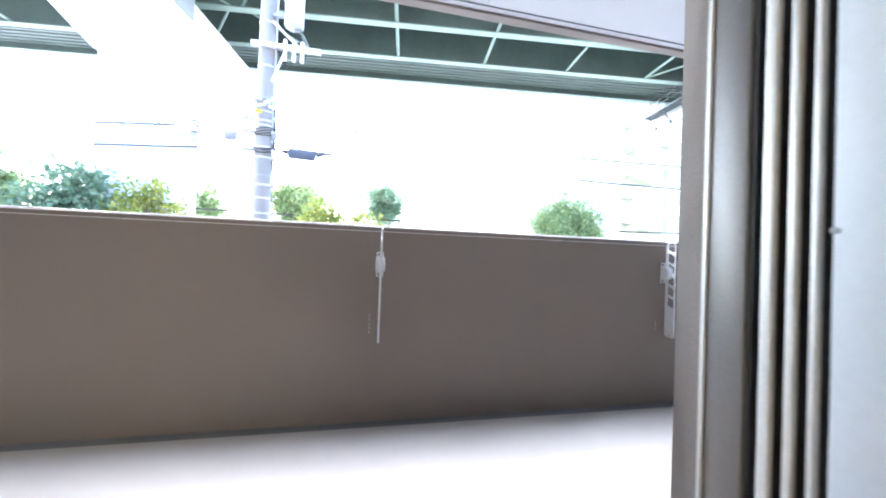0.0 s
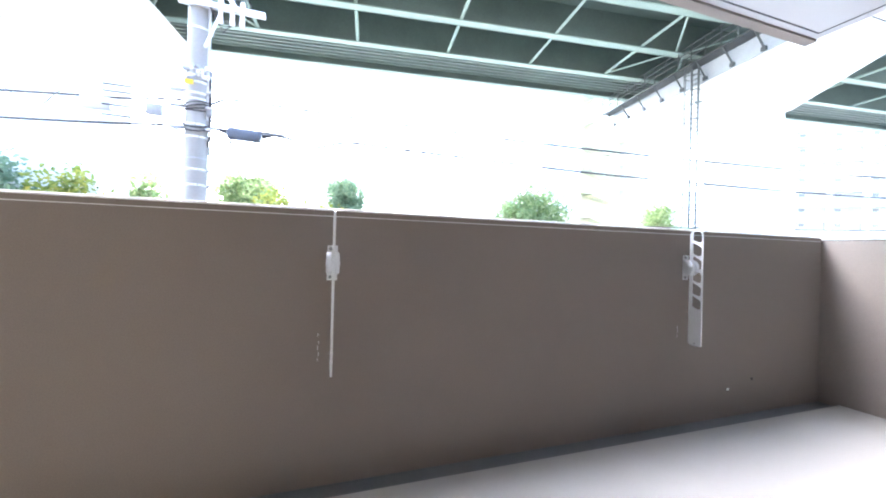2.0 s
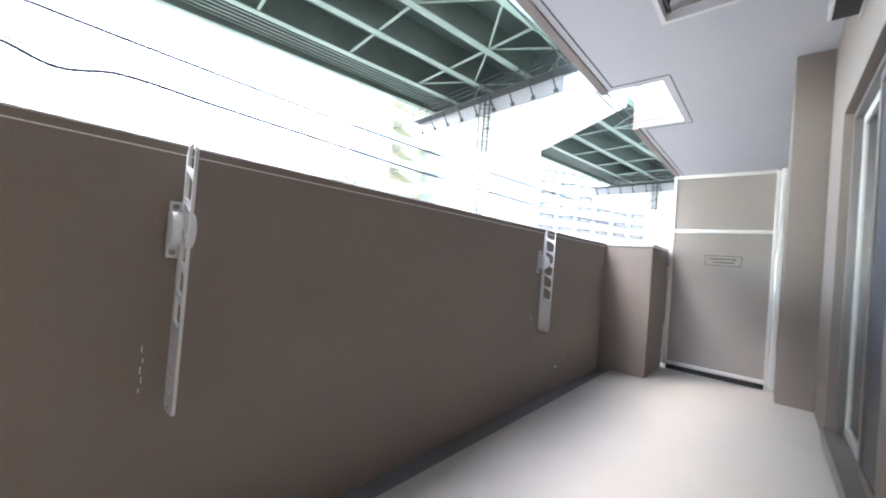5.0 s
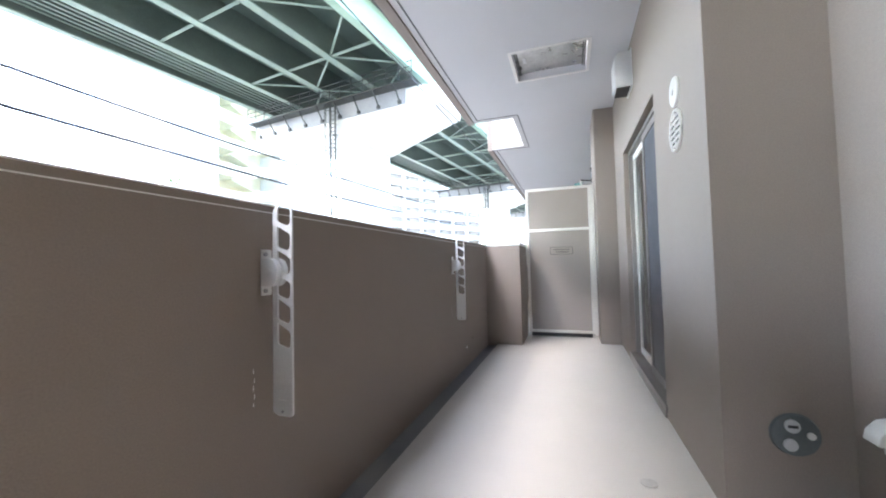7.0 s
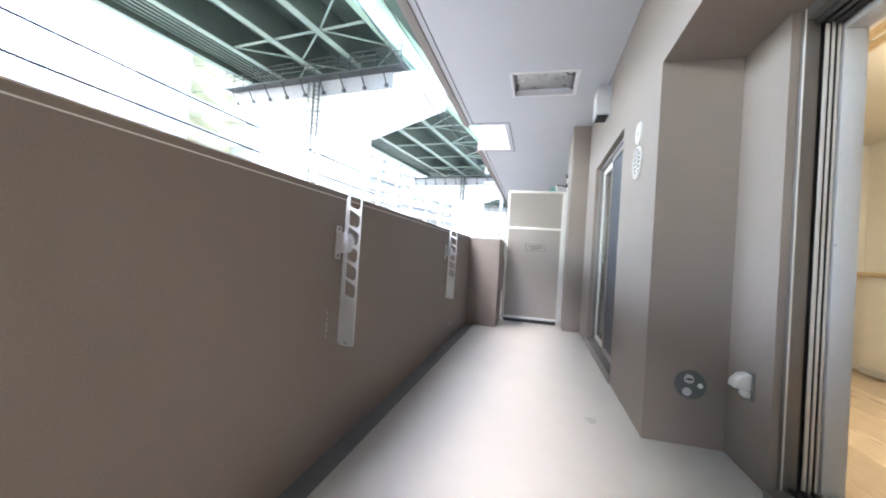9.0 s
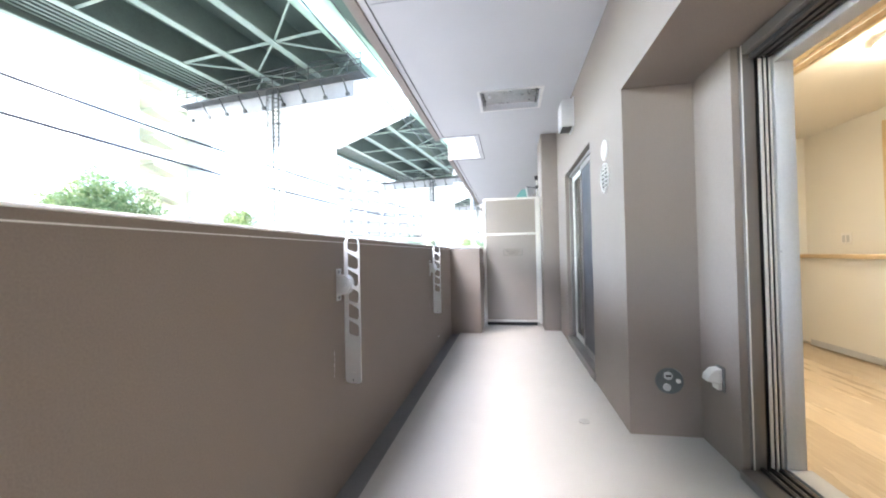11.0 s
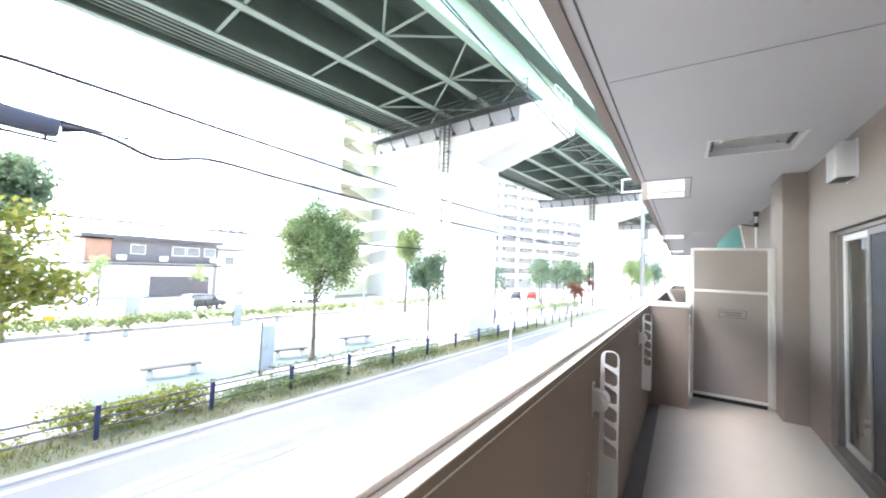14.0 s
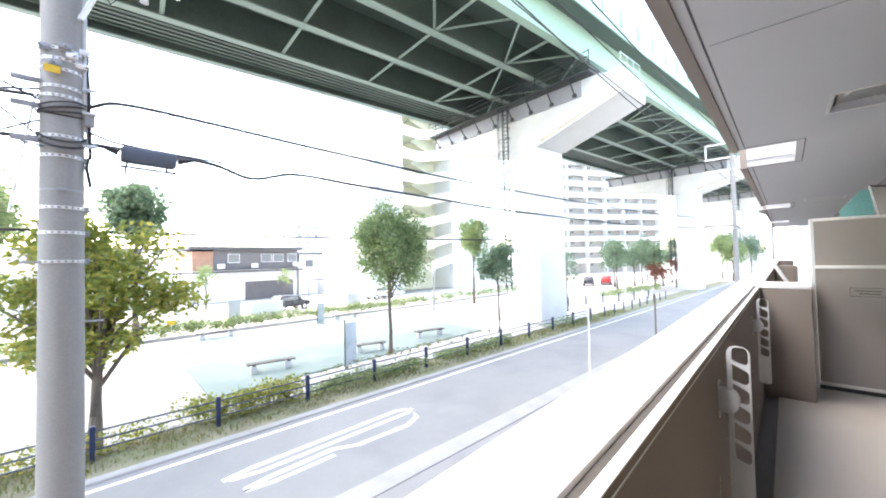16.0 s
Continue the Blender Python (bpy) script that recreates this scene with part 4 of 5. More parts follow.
sash2(1.74, 2.46, y0 - 0.012, BRONZE, SCREEN, "screen", "insect screen sash in bronze")
sash2(2.42, 3.13, y0 - 0.04, ALU_WHITE, GLASS, "pane", "glass sash in pale metal")
sash2(1.74, 2.46, y0 - 0.068, BRONZE, GLASS, "pane", "glass sash in bronze")
cu = bmesh.new()
n = 60
prev = None
for k in range(n + 1):
    x = 1.73 + 1.41 * k / n
    y = -1.82 + 0.025 * math.sin(k * 1.35) + 0.01 * math.sin(k * 0.6)
    a, b = cu.verts.new((x, y, 0.10)), cu.verts.new((x, y, 2.08))
    if prev:
        cu.faces.new((prev[0], a, b, prev[1]))
    prev = (a, b)
single("curtain", cu, CURTAIN, "pale pleated curtain drawn behind the far window", "curtain")

# ---- next balcony's things above the partition ----
tb = single("teal_board", prism([(-1.30, 0.75), (-1.30, 2.62), (-1.16, 2.60), (-0.92, 2.30), (-0.92, 0.75)], "x", 7.0, 7.04), TEAL, "teal plastic board on the next balcony", "board", bevel=0.008)
tb.matrix_basis = pose(0, 0, 0)
single("teal_board_stand", box(6.9, 7.25, -1.30, -0.90, -0.004, 0.75), PLASTIC_G, "grey storage box under a teal board", "storage box", bevel=0.01)
tp = thing("tension_pole", "white tension pole wedged under the next balcony's ceiling", "tension pole", pose(7.0, -1.50, 0))
part("pole", tube((0, 0, 0), (0, 0, 2.80), 0.018, seg=12), PLASTIC_W, tp)
part("clamp", tube((0, 0, 2.60), (0, 0, 2.68), 0.035, seg=12), BLACK, tp, "black clamp")
part("foot", tube((0, 0, 2.80), (0, 0, CZ), 0.035, 0.05, seg=12), BLACK, tp)
part("arm", tube((0, 0.0, 2.62), (0.0, 0.24, 2.66), 0.012, seg=8), BLACK, tp)
part("strut", tube((0, 0.24, 2.66), (0, 0.14, 2.05), 0.014, seg=8), PLASTIC_W, tp)
copy_thing(ht, pose(8.28, -0.06, CZ))
rl = thing("white_ladder", "white folding ladder leaning on the next balcony", "ladder", pose(6.4, -0.30, 0))
for x in (0.0, 0.34):
    part("side_rail", tube((x, -0.5, 0.0), (x, 0.26, 1.50), 0.022, seg=8), PLASTIC_W, rl)
for k in range(5):
    f = 0.15 + 0.17 * k
    part("rung", tube((0, -0.5 + 0.76 * f, 1.5 * f), (0.34, -0.5 + 0.76 * f, 1.5 * f), 0.014, seg=8), PLASTIC_W, rl)

# ---- utility poles and wires ----
def utility_pole(x, y, top, r, bands, label):
    t = thing("utility_pole", label, "utility pole", pose(x, y, G0), "utility poles")
    h = top - G0
    part("shaft", tube((0, 0, 0), (0, 0, h), r, r * 0.78, seg=28), POLE_C, t)
    for z in bands:
        rr = r * (1 - 0.22 * (z - G0) / h)
        b = part("band", tube((0, 0, z - G0 - 0.014), (0, 0, z - G0 + 0.014), rr + 0.006, seg=28), ALU, t, "perforated steel band")
        holes = bmesh.new()
        for k in range(22):
            a = 2 * math.pi * k / 22
            c = Matrix.Translation(((rr + 0.006) * math.cos(a), (rr + 0.006) * math.sin(a), z - G0)) @ Matrix.Rotation(a, 4, "Z") @ Matrix.Diagonal((0.003, 0.022, 0.010, 1))
            bmesh.ops.create_cube(holes, size=1, matrix=c)
        tagged(part("perforation", holes, INK, b), kind="stuff")
        part("buckle", box(rr - 0.01, rr + 0.035, -0.03, 0.03, z - G0 - 0.03, z - G0 + 0.03), GREY_STEEL, b)
    return t


up = utility_pole(-1.89, 5.0, 10.5, 0.177, (1.70, 1.98, 2.22, 2.72, 2.91, 3.30, 3.39, 3.56, 3.66, 3.76, 4.4, 5.2), "grey concrete utility pole with steel bands")
part("yellow_plate", box(-0.13, -0.02, -0.180, -0.166, 6.70, 6.77), YELLOW, up, "small yellow number plate")
for a, z in ((0.4, 4.3), (2.6, 4.9), (0.4, 5.4), (2.6, 6.0)):
    part("step_bolt", tube((0.1 * math.cos(a), -0.12 * math.sin(a), z), (0.32 * math.cos(a), -0.32 * math.sin(a), z), 0.010, seg=6), GREY_STEEL, up)
part("conduit", tube((0.15, -0.06, 6.2), (0.15, -0.06, 9.5), 0.022, seg=8), PLASTIC_G, up)
part("crossarm", box(-0.25, 0.95, -0.20, -0.12, 7.92, 8.0), ALU, up, "light steel crossarm")
part("strut", tube((0.12, -0.16, 7.3), (0.34, -0.16, 7.92), 0.025, seg=6), ALU, up)
part("strut", tube((0.10, -0.16, 8.4), (0.55, -0.16, 8.0), 0.025, seg=6), ALU, up)
for x in (0.32, 0.48, 0.62):
    i_ = part("insulator", tube((x, -0.16, 7.72), (x, -0.16, 7.92), 0.04, 0.03, seg=12), PLASTIC_W, up, "white porcelain insulator")
    part("cap", tube((x, -0.16, 8.0), (x, -0.16, 8.10), 0.045, 0.03, seg=12), PLASTIC_W, i_)
part("transformer", tube((0.46, -0.15, 8.35), (0.46, -0.15, 9.1), 0.17, seg=24), PLASTIC_G, up, "grey transformer can", 0.02)
for z in (8.5, 8.95):
    part("hanger", box(0.1, 0.32, -0.18, -0.12, z, z + 0.06), GREY_STEEL, up)
part("crossarm", box(-1.0, 1.0, -0.20, -0.12, 11.9, 11.98), ALU, up)
part("crossarm", box(-1.0, 1.0, -0.20, -0.12, 12.7, 12.78), ALU, up)
for k in range(5):
    pts = [(0.18, -0.05 * k, 7.9), (0.35, -0.1, 7.6 + 0.05 * k), (0.45 + 0.05 * k, -0.1, 7.75), (0.50 + 0.06 * k, -0.14, 8.1), (0.46, -0.15, 8.5)]
    part("jumper_cable", sweep(pts, 0.008, 5), BLACK, up)
pts = [(0.17 * math.cos(a), -0.19 * math.sin(a), 6.15 - 0.1 * math.sin(a)) for a in [math.pi * k / 10 for k in range(11)]]
part("slack_cable", sweep(pts, 0.012, 5), BLACK, up)
part("slack_cable", sweep([(p[0] * 1.03, p[1] * 1.03, p[2] - 0.06) for p in pts], 0.012, 5), BLACK, up)
part("hanging_cable", sweep([(0.19, -0.05, 6.2), (0.20, -0.06, 6.0), (0.17, -0.06, 5.85), (0.20, -0.06, 5.65)], 0.016, 6), BLACK, up)

for k, (z, dz) in enumerate(((6.1, 0.25), (6.25, -0.2), (6.45, 0.1), (6.55, -0.12))):
    pts = [(-0.16, -0.06, z), (-0.45, -0.10 - 0.03 * k, z + dz), (-0.80, -0.06, z + 0.02), (-1.2, 0.0, z + 0.04)]
    part("branch_cable", sweep(pts, 0.011, 5), BLACK, up)
for z in (6.05, 6.38, 6.62):
    part("cable_clamp", box(-0.34, -0.15, -0.09, -0.05, z - 0.02, z + 0.03), GREY_STEEL, up, "", 0.005)
    part("clamp_bolt", tube((0.14, -0.1, z), (0.24, -0.14, z), 0.018, seg=8), PLASTIC_G, up)
part("terminal_box", box(-0.62, -0.42, -0.16, -0.06, 6.18, 6.34), GREY_STEEL, up, "", 0.01)
part("wire_tie", tube((0, 0, 5.585), (0, 0, 5.60), 0.162, seg=28), GREY_STEEL, up, "thin steel wire tie")
part("tie_buckle", box(-0.04, 0.03, -0.172, -0.155, 5.58, 5.61), GREY_STEEL, up)
for k, (a, z) in enumerate(((-1.9, 6.80), (-1.2, 6.90), (-1.5, 6.98), (-0.7, 6.84), (-2.4, 6.95), (-0.5, 7.0))):
    c, d = math.cos(a), math.sin(a)
    part("bracket", box(0.165 * c - 0.045, 0.165 * c + 0.045, 0.165 * d - 0.03, 0.165 * d + 0.03, z - 0.025, z + 0.03), ALU if k % 2 else GREY_STEEL, up, "", 0.006)
    part("bracket_bolt", tube((0.15 * c, 0.15 * d, z), (0.24 * c, 0.24 * d, z), 0.010, seg=6), GREY_STEEL, up)
for k in range(4):
    turn = [2 * math.pi * j / 24 for j in range(25)]
    part("wrapped_cable", sweep([((0.160 + 0.008 * k) * math.cos(a), (0.160 + 0.008 * k) * math.sin(a), 6.36 + 0.018 * k + 0.05 * math.sin(a + 0.7 * k)) for a in turn], 0.009, 5), BLACK, up)
for k in range(3):
    part("drop_cable", sweep([(0.155 + 0.012 * k, -0.06, 6.85), (0.175 + 0.01 * k, -0.07, 6.6), (0.165 + 0.016 * k, -0.06, 6.35), (0.18 + 0.012 * k, -0.06, 6.05 - 0.06 * k)], 0.009, 5), BLACK if k else GREY_STEEL, up)
part("terminal_box", box(0.15, 0.23, -0.12, -0.04, 6.26, 6.40), GREY_STEEL, up, "small grey cable terminal", 0.01)
part("guy_wire", tube((-0.18, -0.05, 6.5), (-0.34, -0.12, 5.35), 0.010, seg=6), ALU, up)
u2 = utility_pole(33.0, 2.5, 10.0, 0.17, (3.4, 5.0, 7.4), "grey concrete utility pole down the street")
for z in (11.0, 11.9, 13.0):
    part("crossarm", box(-0.1, 0.1, -0.2, 1.7, z, z + 0.1), PLASTIC_W, u2, "white crossarm")
part("crossarm_post", box(-0.05, 0.05, 1.55, 1.65, 11.9, 13.1), PLASTIC_W, u2)
u3 = utility_pole(58.0, 0.9, 9.0, 0.16, (4.0,), "grey concrete utility pole far down the street")


def wire(name, a, b, sag, r, label="black overhead cable strung between poles"):
    pts = [Vector(a).lerp(Vector(b), k / 28) - Vector((0, 0, sag * 4 * (k / 28) * (1 - k / 28))) for k in range(29)]
    return single(name, sweep(pts, r, 5), BLACK, label, "cable", group="overhead cables")


def slack(name, pts, r, label):
    """A cable through given places along the pole line, with smooth curves between them."""
    pts = [(pts[0][0] * 2 - pts[1][0], pts[0][1])] + pts + [(pts[-1][0] * 2 - pts[-2][0], pts[-1][1])]
    out = []
    for k in range(1, len(pts) - 2):
        for j in range(6):
            f = j / 6
            x = pts[k][0] + (pts[k + 1][0] - pts[k][0]) * f
            m0 = (pts[k + 1][1] - pts[k - 1][1]) / (pts[k + 1][0] - pts[k - 1][0]) * (pts[k + 1][0] - pts[k][0])
            m1 = (pts[k + 2][1] - pts[k][1]) / (pts[k + 2][0] - pts[k][0]) * (pts[k + 1][0] - pts[k][0])
            z = (2 * f ** 3 - 3 * f * f + 1) * pts[k][1] + (f ** 3 - 2 * f * f + f) * m0 + (3 * f * f - 2 * f ** 3) * pts[k + 1][1] + (f ** 3 - f * f) * m1
            out.append((x, 5.0 - 0.0716 * (x + 1.8), z))
    x, z = pts[-2]
    out.append((x, 5.0 - 0.0716 * (x + 1.8), z))
    return single(name, sweep(out, r, 6), BLACK, label, "cable", group="overhead cables")


slack("overhead_cable", [(-1.72, 3.28), (-1.5, 3.38), (-0.84, 3.38), (0.6, 3.32), (3.9, 3.23), (8.9, 3.24), (16.4, 3.36), (33.0, 3.95)], 0.019, "black overhead cable strung between poles")
slack("overhead_cable", [(-1.70, 2.90), (-0.9, 2.89), (-0.56, 2.86), (-0.15, 2.75), (0.38, 2.88), (1.34, 2.85), (3.3, 2.79), (5.9, 2.73), (13.6, 2.76), (33.0, 3.3)], 0.021, "black overhead cable with a slack dip beside the pole")
slack("overhead_cable", [(-1.70, 3.02), (-1.5, 2.96), (-0.9, 2.92), (-0.4, 2.90)], 0.012, "thin black messenger wire above the splice case")
slack("overhead_cable", [(-34.0, 3.6), (-20.0, 3.0), (-9.0, 2.9), (-5.0, 3.12), (-3.6, 3.20), (-2.9, 3.23), (-2.05, 3.31)], 0.018, "black overhead cable strung between poles")
slack("overhead_cable", [(-34.0, 3.3), (-20.0, 2.75), (-9.0, 2.6), (-3.6, 2.81), (-2.05, 2.90)], 0.020, "black overhead cable strung between poles")
for k, (ya, yb, za, zb) in enumerate(((4.1, 2.4, 9.1, 9.8), (4.7, 3.3, 9.1, 9.8), (5.6, 4.1, 9.1, 9.8), (4.85, 4.1, 8.6, 8.8))):
    wire("overhead_cable", (-1.9, ya, za), (33.0, yb, zb), 0.5, 0.022, "thin high-voltage cable strung between poles")
    wire("overhead_cable", (33.0, yb, zb), (58.0, yb - 1.7, zb - 0.3), 0.4, 0.022, "thin high-voltage cable strung between poles")
wire("overhead_cable", (-20.0, 25.0, 3.6), (60.0, 14.0, 4.3), 0.8, 0.055, "thin cable over the far side of the park")
# splice case hanging on the lower cable
sc = thing("cable_splice_case", "dark grey splice case hung on the cable", "splice case", pose(-1.21, 4.955, 2.838, 0, 2, -4))
part("case", box(-0.245, 0.245, -0.075, 0.075, -0.085, 0.085), surface("dark_blue_grey_plastic", (0.075, 0.09, 0.12), 0.5), sc, "", 0.03)
for s in (-1, 1):
    part("end_cone", tube((s * 0.26, 0, 0.02), (s * 0.44, 0, 0.06), 0.045, 0.012, seg=12), BLACK, sc)
part("hanger", tube((-0.24, 0, -0.13), (0.25, 0, -0.13), 0.014, seg=6), BLACK, sc)
for x in (-0.2, 0.15):
    part("strap", box(x, x + 0.02, -0.02, 0.02, -0.14, -0.09), BLACK, sc)
part("tail", tube((-0.2, 0, -0.13), (-0.2, 0, -0.25), 0.012, seg=6), BLACK, sc)
sc2 = thing("cable_junction_box", "pale grey junction box hung on the cable", "junction box", pose(-3.2, 5.1, 3.13))
part("case", box(-0.18, 0.18, -0.06, 0.06, -0.10, 0.08), PLASTIC_G, sc2, "", 0.015)
part("loop_cable", sweep([(-1.1, 0, 0.1), (-0.95, 0, -0.02), (-0.75, 0, -0.12), (-0.6, 0, -0.11), (-0.48, 0, 0.05), (-0.4, 0, 0.12)], 0.008, 5), BLACK, sc2)

# ---- fence along the verge ----
ANG = math.degrees(math.atan(-0.065))
fn = thing("street_fence", "navy post fence with three dark rails along the verge", "fence", pose(0, 0, 0))
FX = [-1.13 - 2.7 * 6 + 2.7 * k for k in range(17)]
for k, x in enumerate(FX):
    p = part("post", box(-0.055, 0.055, -0.055, 0.055, 0.0, 0.88), NAVY, fn, "", 0.012)
    p.matrix_basis = pose(*along(x, 12.33, G0 + 0.05), 0, 0, ANG)
    part("post_cap", box(-0.06, 0.06, -0.06, 0.06, 0.80, 0.83), NAVY, p)
for a, b in zip(FX, FX[1:]):
    for z in (0.30, 0.53, 0.75):
        part("rail", tube(along(a, 12.33, G0 + 0.05 + z), along(b, 12.33, G0 + 0.05 + z), 0.024, seg=8), RAIL_GREY, fn)
for k in range(9):
    x = FX[-1] + 1.9 * (k + 1)
    single("bollard", tube(along(x, 12.1, G0), along(x, 12.1, G0 + 0.85), 0.05, seg=12), NAVY, "dark post bollard along the pavement", "bollard", group="bollards")
for k in range(7):
    single("bollard", tube((31 + k * 2.1, 16.5 - 0.9 * k, G0 - 0.05), (31 + k * 2.1, 16.5 - 0.9 * k, G0 + 0.85), 0.06, seg=12), NAVY, "dark post bollard round the square", "bollard", group="bollards")

# ---- benches ----
def bench(x, y, length, turn):
    t = thing("park_bench", "low weathered plank bench on concrete feet", "bench", pose(x, y, G0, 0, 0, turn), "park benches")
    h = length / 2
    for k in range(3):
        part("plank", box(-h, h, -0.20 + 0.137 * k, -0.075 + 0.137 * k, 0.38, 0.44), WOOD_SEAT, t, "", 0.008)
    for s in (-1, 1):
        part("foot", box(s * h * 0.72 - 0.12, s * h * 0.72 + 0.12, -0.17, 0.17, -0.04, 0.32), CONCRETE, t, "", 0.02)
        part("bearer", box(s * h * 0.72 - 0.05, s * h * 0.72 + 0.05, -0.2, 0.2, 0.32, 0.38), RAIL_GREY, t)


bench(5.1, 17.0, 2.0, -12)
bench(10.0, 16.3, 1.7, -18)
bench(14.6, 16.4, 2.0, -14)
bench(5.9, 27.4, 2.3, -2)
bench(15.4, 27.0, 2.3, -2)

# thin signboards in the park
for x, y, h in ((7.45, 14.7, 2.0), (12.6, 26.6, 1.6)):
    b = thing("park_signboard", "pale translucent board on a dark post", "signboard", pose(x, y, G0))
    part("post", tube((0, 0, -0.05), (0, 0, h + 0.15), 0.03, seg=8), DARK_RAIL, b)
    part("board", box(0.05, 0.62, -0.01, 0.01, 0.05, h), surface("pale_acrylic_board", (0.42, 0.47, 0.50), 0.3), b, "", 0.004)
st = thing("street_sign_post", "white slim post at the kerb", "post", pose(12.45, 5.5, G0))
part("post", tube((0, 0, 0), (0, 0, 2.75), 0.035, seg=10), PLASTIC_W, st)
part("base", tube((0, 0, 0), (0, 0, 0.08), 0.10, 0.06, seg=12), PLASTIC_W, st)
st2 = thing("kerb_sapling_post", "slim dark post at the kerb", "post", pose(21.5, 5.3, G0))
part("post", tube((0, 0, 0), (0, 0, 2.6), 0.045, seg=8), BARK, st2)
lp = thing("park_lamp", "grey park lamp post with a slim head", "street lamp", pose(23.2, 24.3, G0))
part("post", tube((0, 0, -0.05), (0, 0, 3.4), 0.10, 0.08, seg=12), GREY_STEEL, lp)
part("head", tube((0, 0, 3.4), (0, 0, 4.3), 0.16, 0.14, seg=12), PLASTIC_G, lp, "", 0.02)
fl = thing("floodlight_mast", "thin mast with two small floodlights", "floodlight", pose(3.2, 33, G0))
part("mast", tube((0, 0, -0.05), (0, 0, 10.2), 0.06, 0.04, seg=8), PLASTIC_W, fl)
part("crossbar", tube((-0.7, 0, 10.2), (0.7, 0, 10.2), 0.03, seg=6), PLASTIC_W, fl)
for s in (-0.55, 0.0, 0.55):
    part("floodlight", box(s - 0.14, s + 0.14, -0.1, 0.1, 10.25, 10.55), GREY_STEEL, fl, "", 0.03)
# drain wall below the balcony
gr = thing("forecourt_rail", "low pale metal rail on the forecourt wall", "rail", pose(0, 0, 0))
part("rail", tube((5.2, 4.75, -2.6), (15.0, 4.2, -2.6), 0.025, seg=8), PLASTIC_W, gr)
for k in range(5):
    x = 5.2 + 2.45 * k
    part("post", tube((x, 4.75 - 0.056 * 2.45 * k, G0 + 0.02), (x, 4.75 - 0.056 * 2.45 * k, -2.6), 0.02, seg=8), PLASTIC_W, gr)

# ---- trees and planting ----
tree((10.43, 15.1, G0), 8.3, 2.7, 2.85, 2.7, LEAF_GREEN, 3, "round green street tree in full leaf", 0.15, 110, 0.11, clumps=80, clump_r=(0.16, 0.32))
tree((18.4, 13.7, G0), 6.2, 2.7, 1.75, 1.65, LEAF_BLUE, 4, "small dark green tree with an open crown", 0.15, 110, 0.08, clumps=38)
tree((29.6, 24.5, G0), 9.9, 4.0, 2.1, 2.9, LEAF_GREEN, 5, "tall slender green tree by the tower", 0.20, 80, 0.16, clumps=44)
tree((29.2, 13.9, G0), 5.8, 1.9, 2.3, 1.9, LEAF_BLUE, 6, "thin young tree with sparse leaves", 0.16, 30, 0.07, clumps=22)
tree((-1.0, 13.5, G0), 7.4, 1.6, 2.75, 3.05, LEAF_YELLOW, 7, "yellowing autumn tree by the fence", 0.17, 90, 0.15, clumps=105, lean=0.15, clump_r=(0.10, 0.22))
tree((2.1, 29.5, G0), 10.2, 6.0, 2.3, 1.9, LEAF_BLUE, 8, "tall dark round-topped tree", 0.25, 75, 0.2, clumps=42)
tree((-4.7, 28.5, G0), 10.5, 5.0, 2.9, 2.7, LEAF_GREEN, 9, "tall green tree behind the court", 0.24, 60, 0.2, clumps=44)
tree((-8.8, 15.8, G0), 7.4, 2.4, 1.9, 2.1, LEAF_YELLOW, 10, "yellowing broad tree in the park", 0.24, 40, 0.18, clumps=34)
tree((-11.4, 15.6, G0), 7.8, 2.4, 2.4, 2.3, LEAF_BLUE, 11, "broad grey-green tree in the park", 0.24, 40, 0.2, clumps=38)
tree((-14.2, 15.4, G0), 8.0, 2.4, 2.4, 2.4, LEAF_GREEN, 12, "broad green tree in the park", 0.24, 40, 0.2, clumps=38)
tree((-11.2, 28.0, G0), 10.3, 3.0, 2.6, 3.3, LEAF_GREEN, 13, "broad green tree in the park", 0.24, 36, 0.2, clumps=34)
for k, (x, y, h, mt, lb) in enumerate(((52, 17, 7.2, LEAF_BLUE, "dark green tree across the square"), (57, 19, 8.0, LEAF_BLUE, "dark green tree across the square"), (63, 15, 7.0, LEAF_BLUE, "dark green tree across the square"), (70, 14, 8.2, LEAF_BLUE, "dark green tree across the square"), (78, 6.5, 8.5, LEAF_GREEN, "green tree at the street's end"), (86, 4.5, 9.0, LEAF_BLUE, "dark green tree at the street's end"), (60, 11.5, 4.6, LEAF_RED, "reddish autumn tree across the square"), (55, 13.0, 4.2, LEAF_RED, "reddish autumn tree across the square"), (66, 17.5, 8.0, LEAF_BLUE, "dark green tree across the square"), (61, 17.3, 7.5, LEAF_BLUE, "dark green tree across the square"), (73, 18.5, 9.0, LEAF_BLUE, "dark green tree across the square"), (84, 8.6, 9.0, LEAF_GREEN, "green tree at the street's end"), (96, 9.0, 10.0, LEAF_BLUE, "dark green tree at the street's end"), (62, 13.6, 3.8, LEAF_RED, "reddish autumn tree across the square"))):
    tree((x, y, G0), h, h * 0.3, h * 0.34, h * 0.36, mt, 30 + k, lb, 0.32, 22, 0.14, clumps=20)
for k, (x, y, h) in enumerate(((10.0, 45.0, 5.2), (18.0, 44.0, 4.6))):
    tree((x, y, G0), h, h * 0.35, h * 0.28, h * 0.33, LEAF_GREEN, 50 + k, "small green tree in front of the houses", 0.26, 26, 0.08, clumps=14)


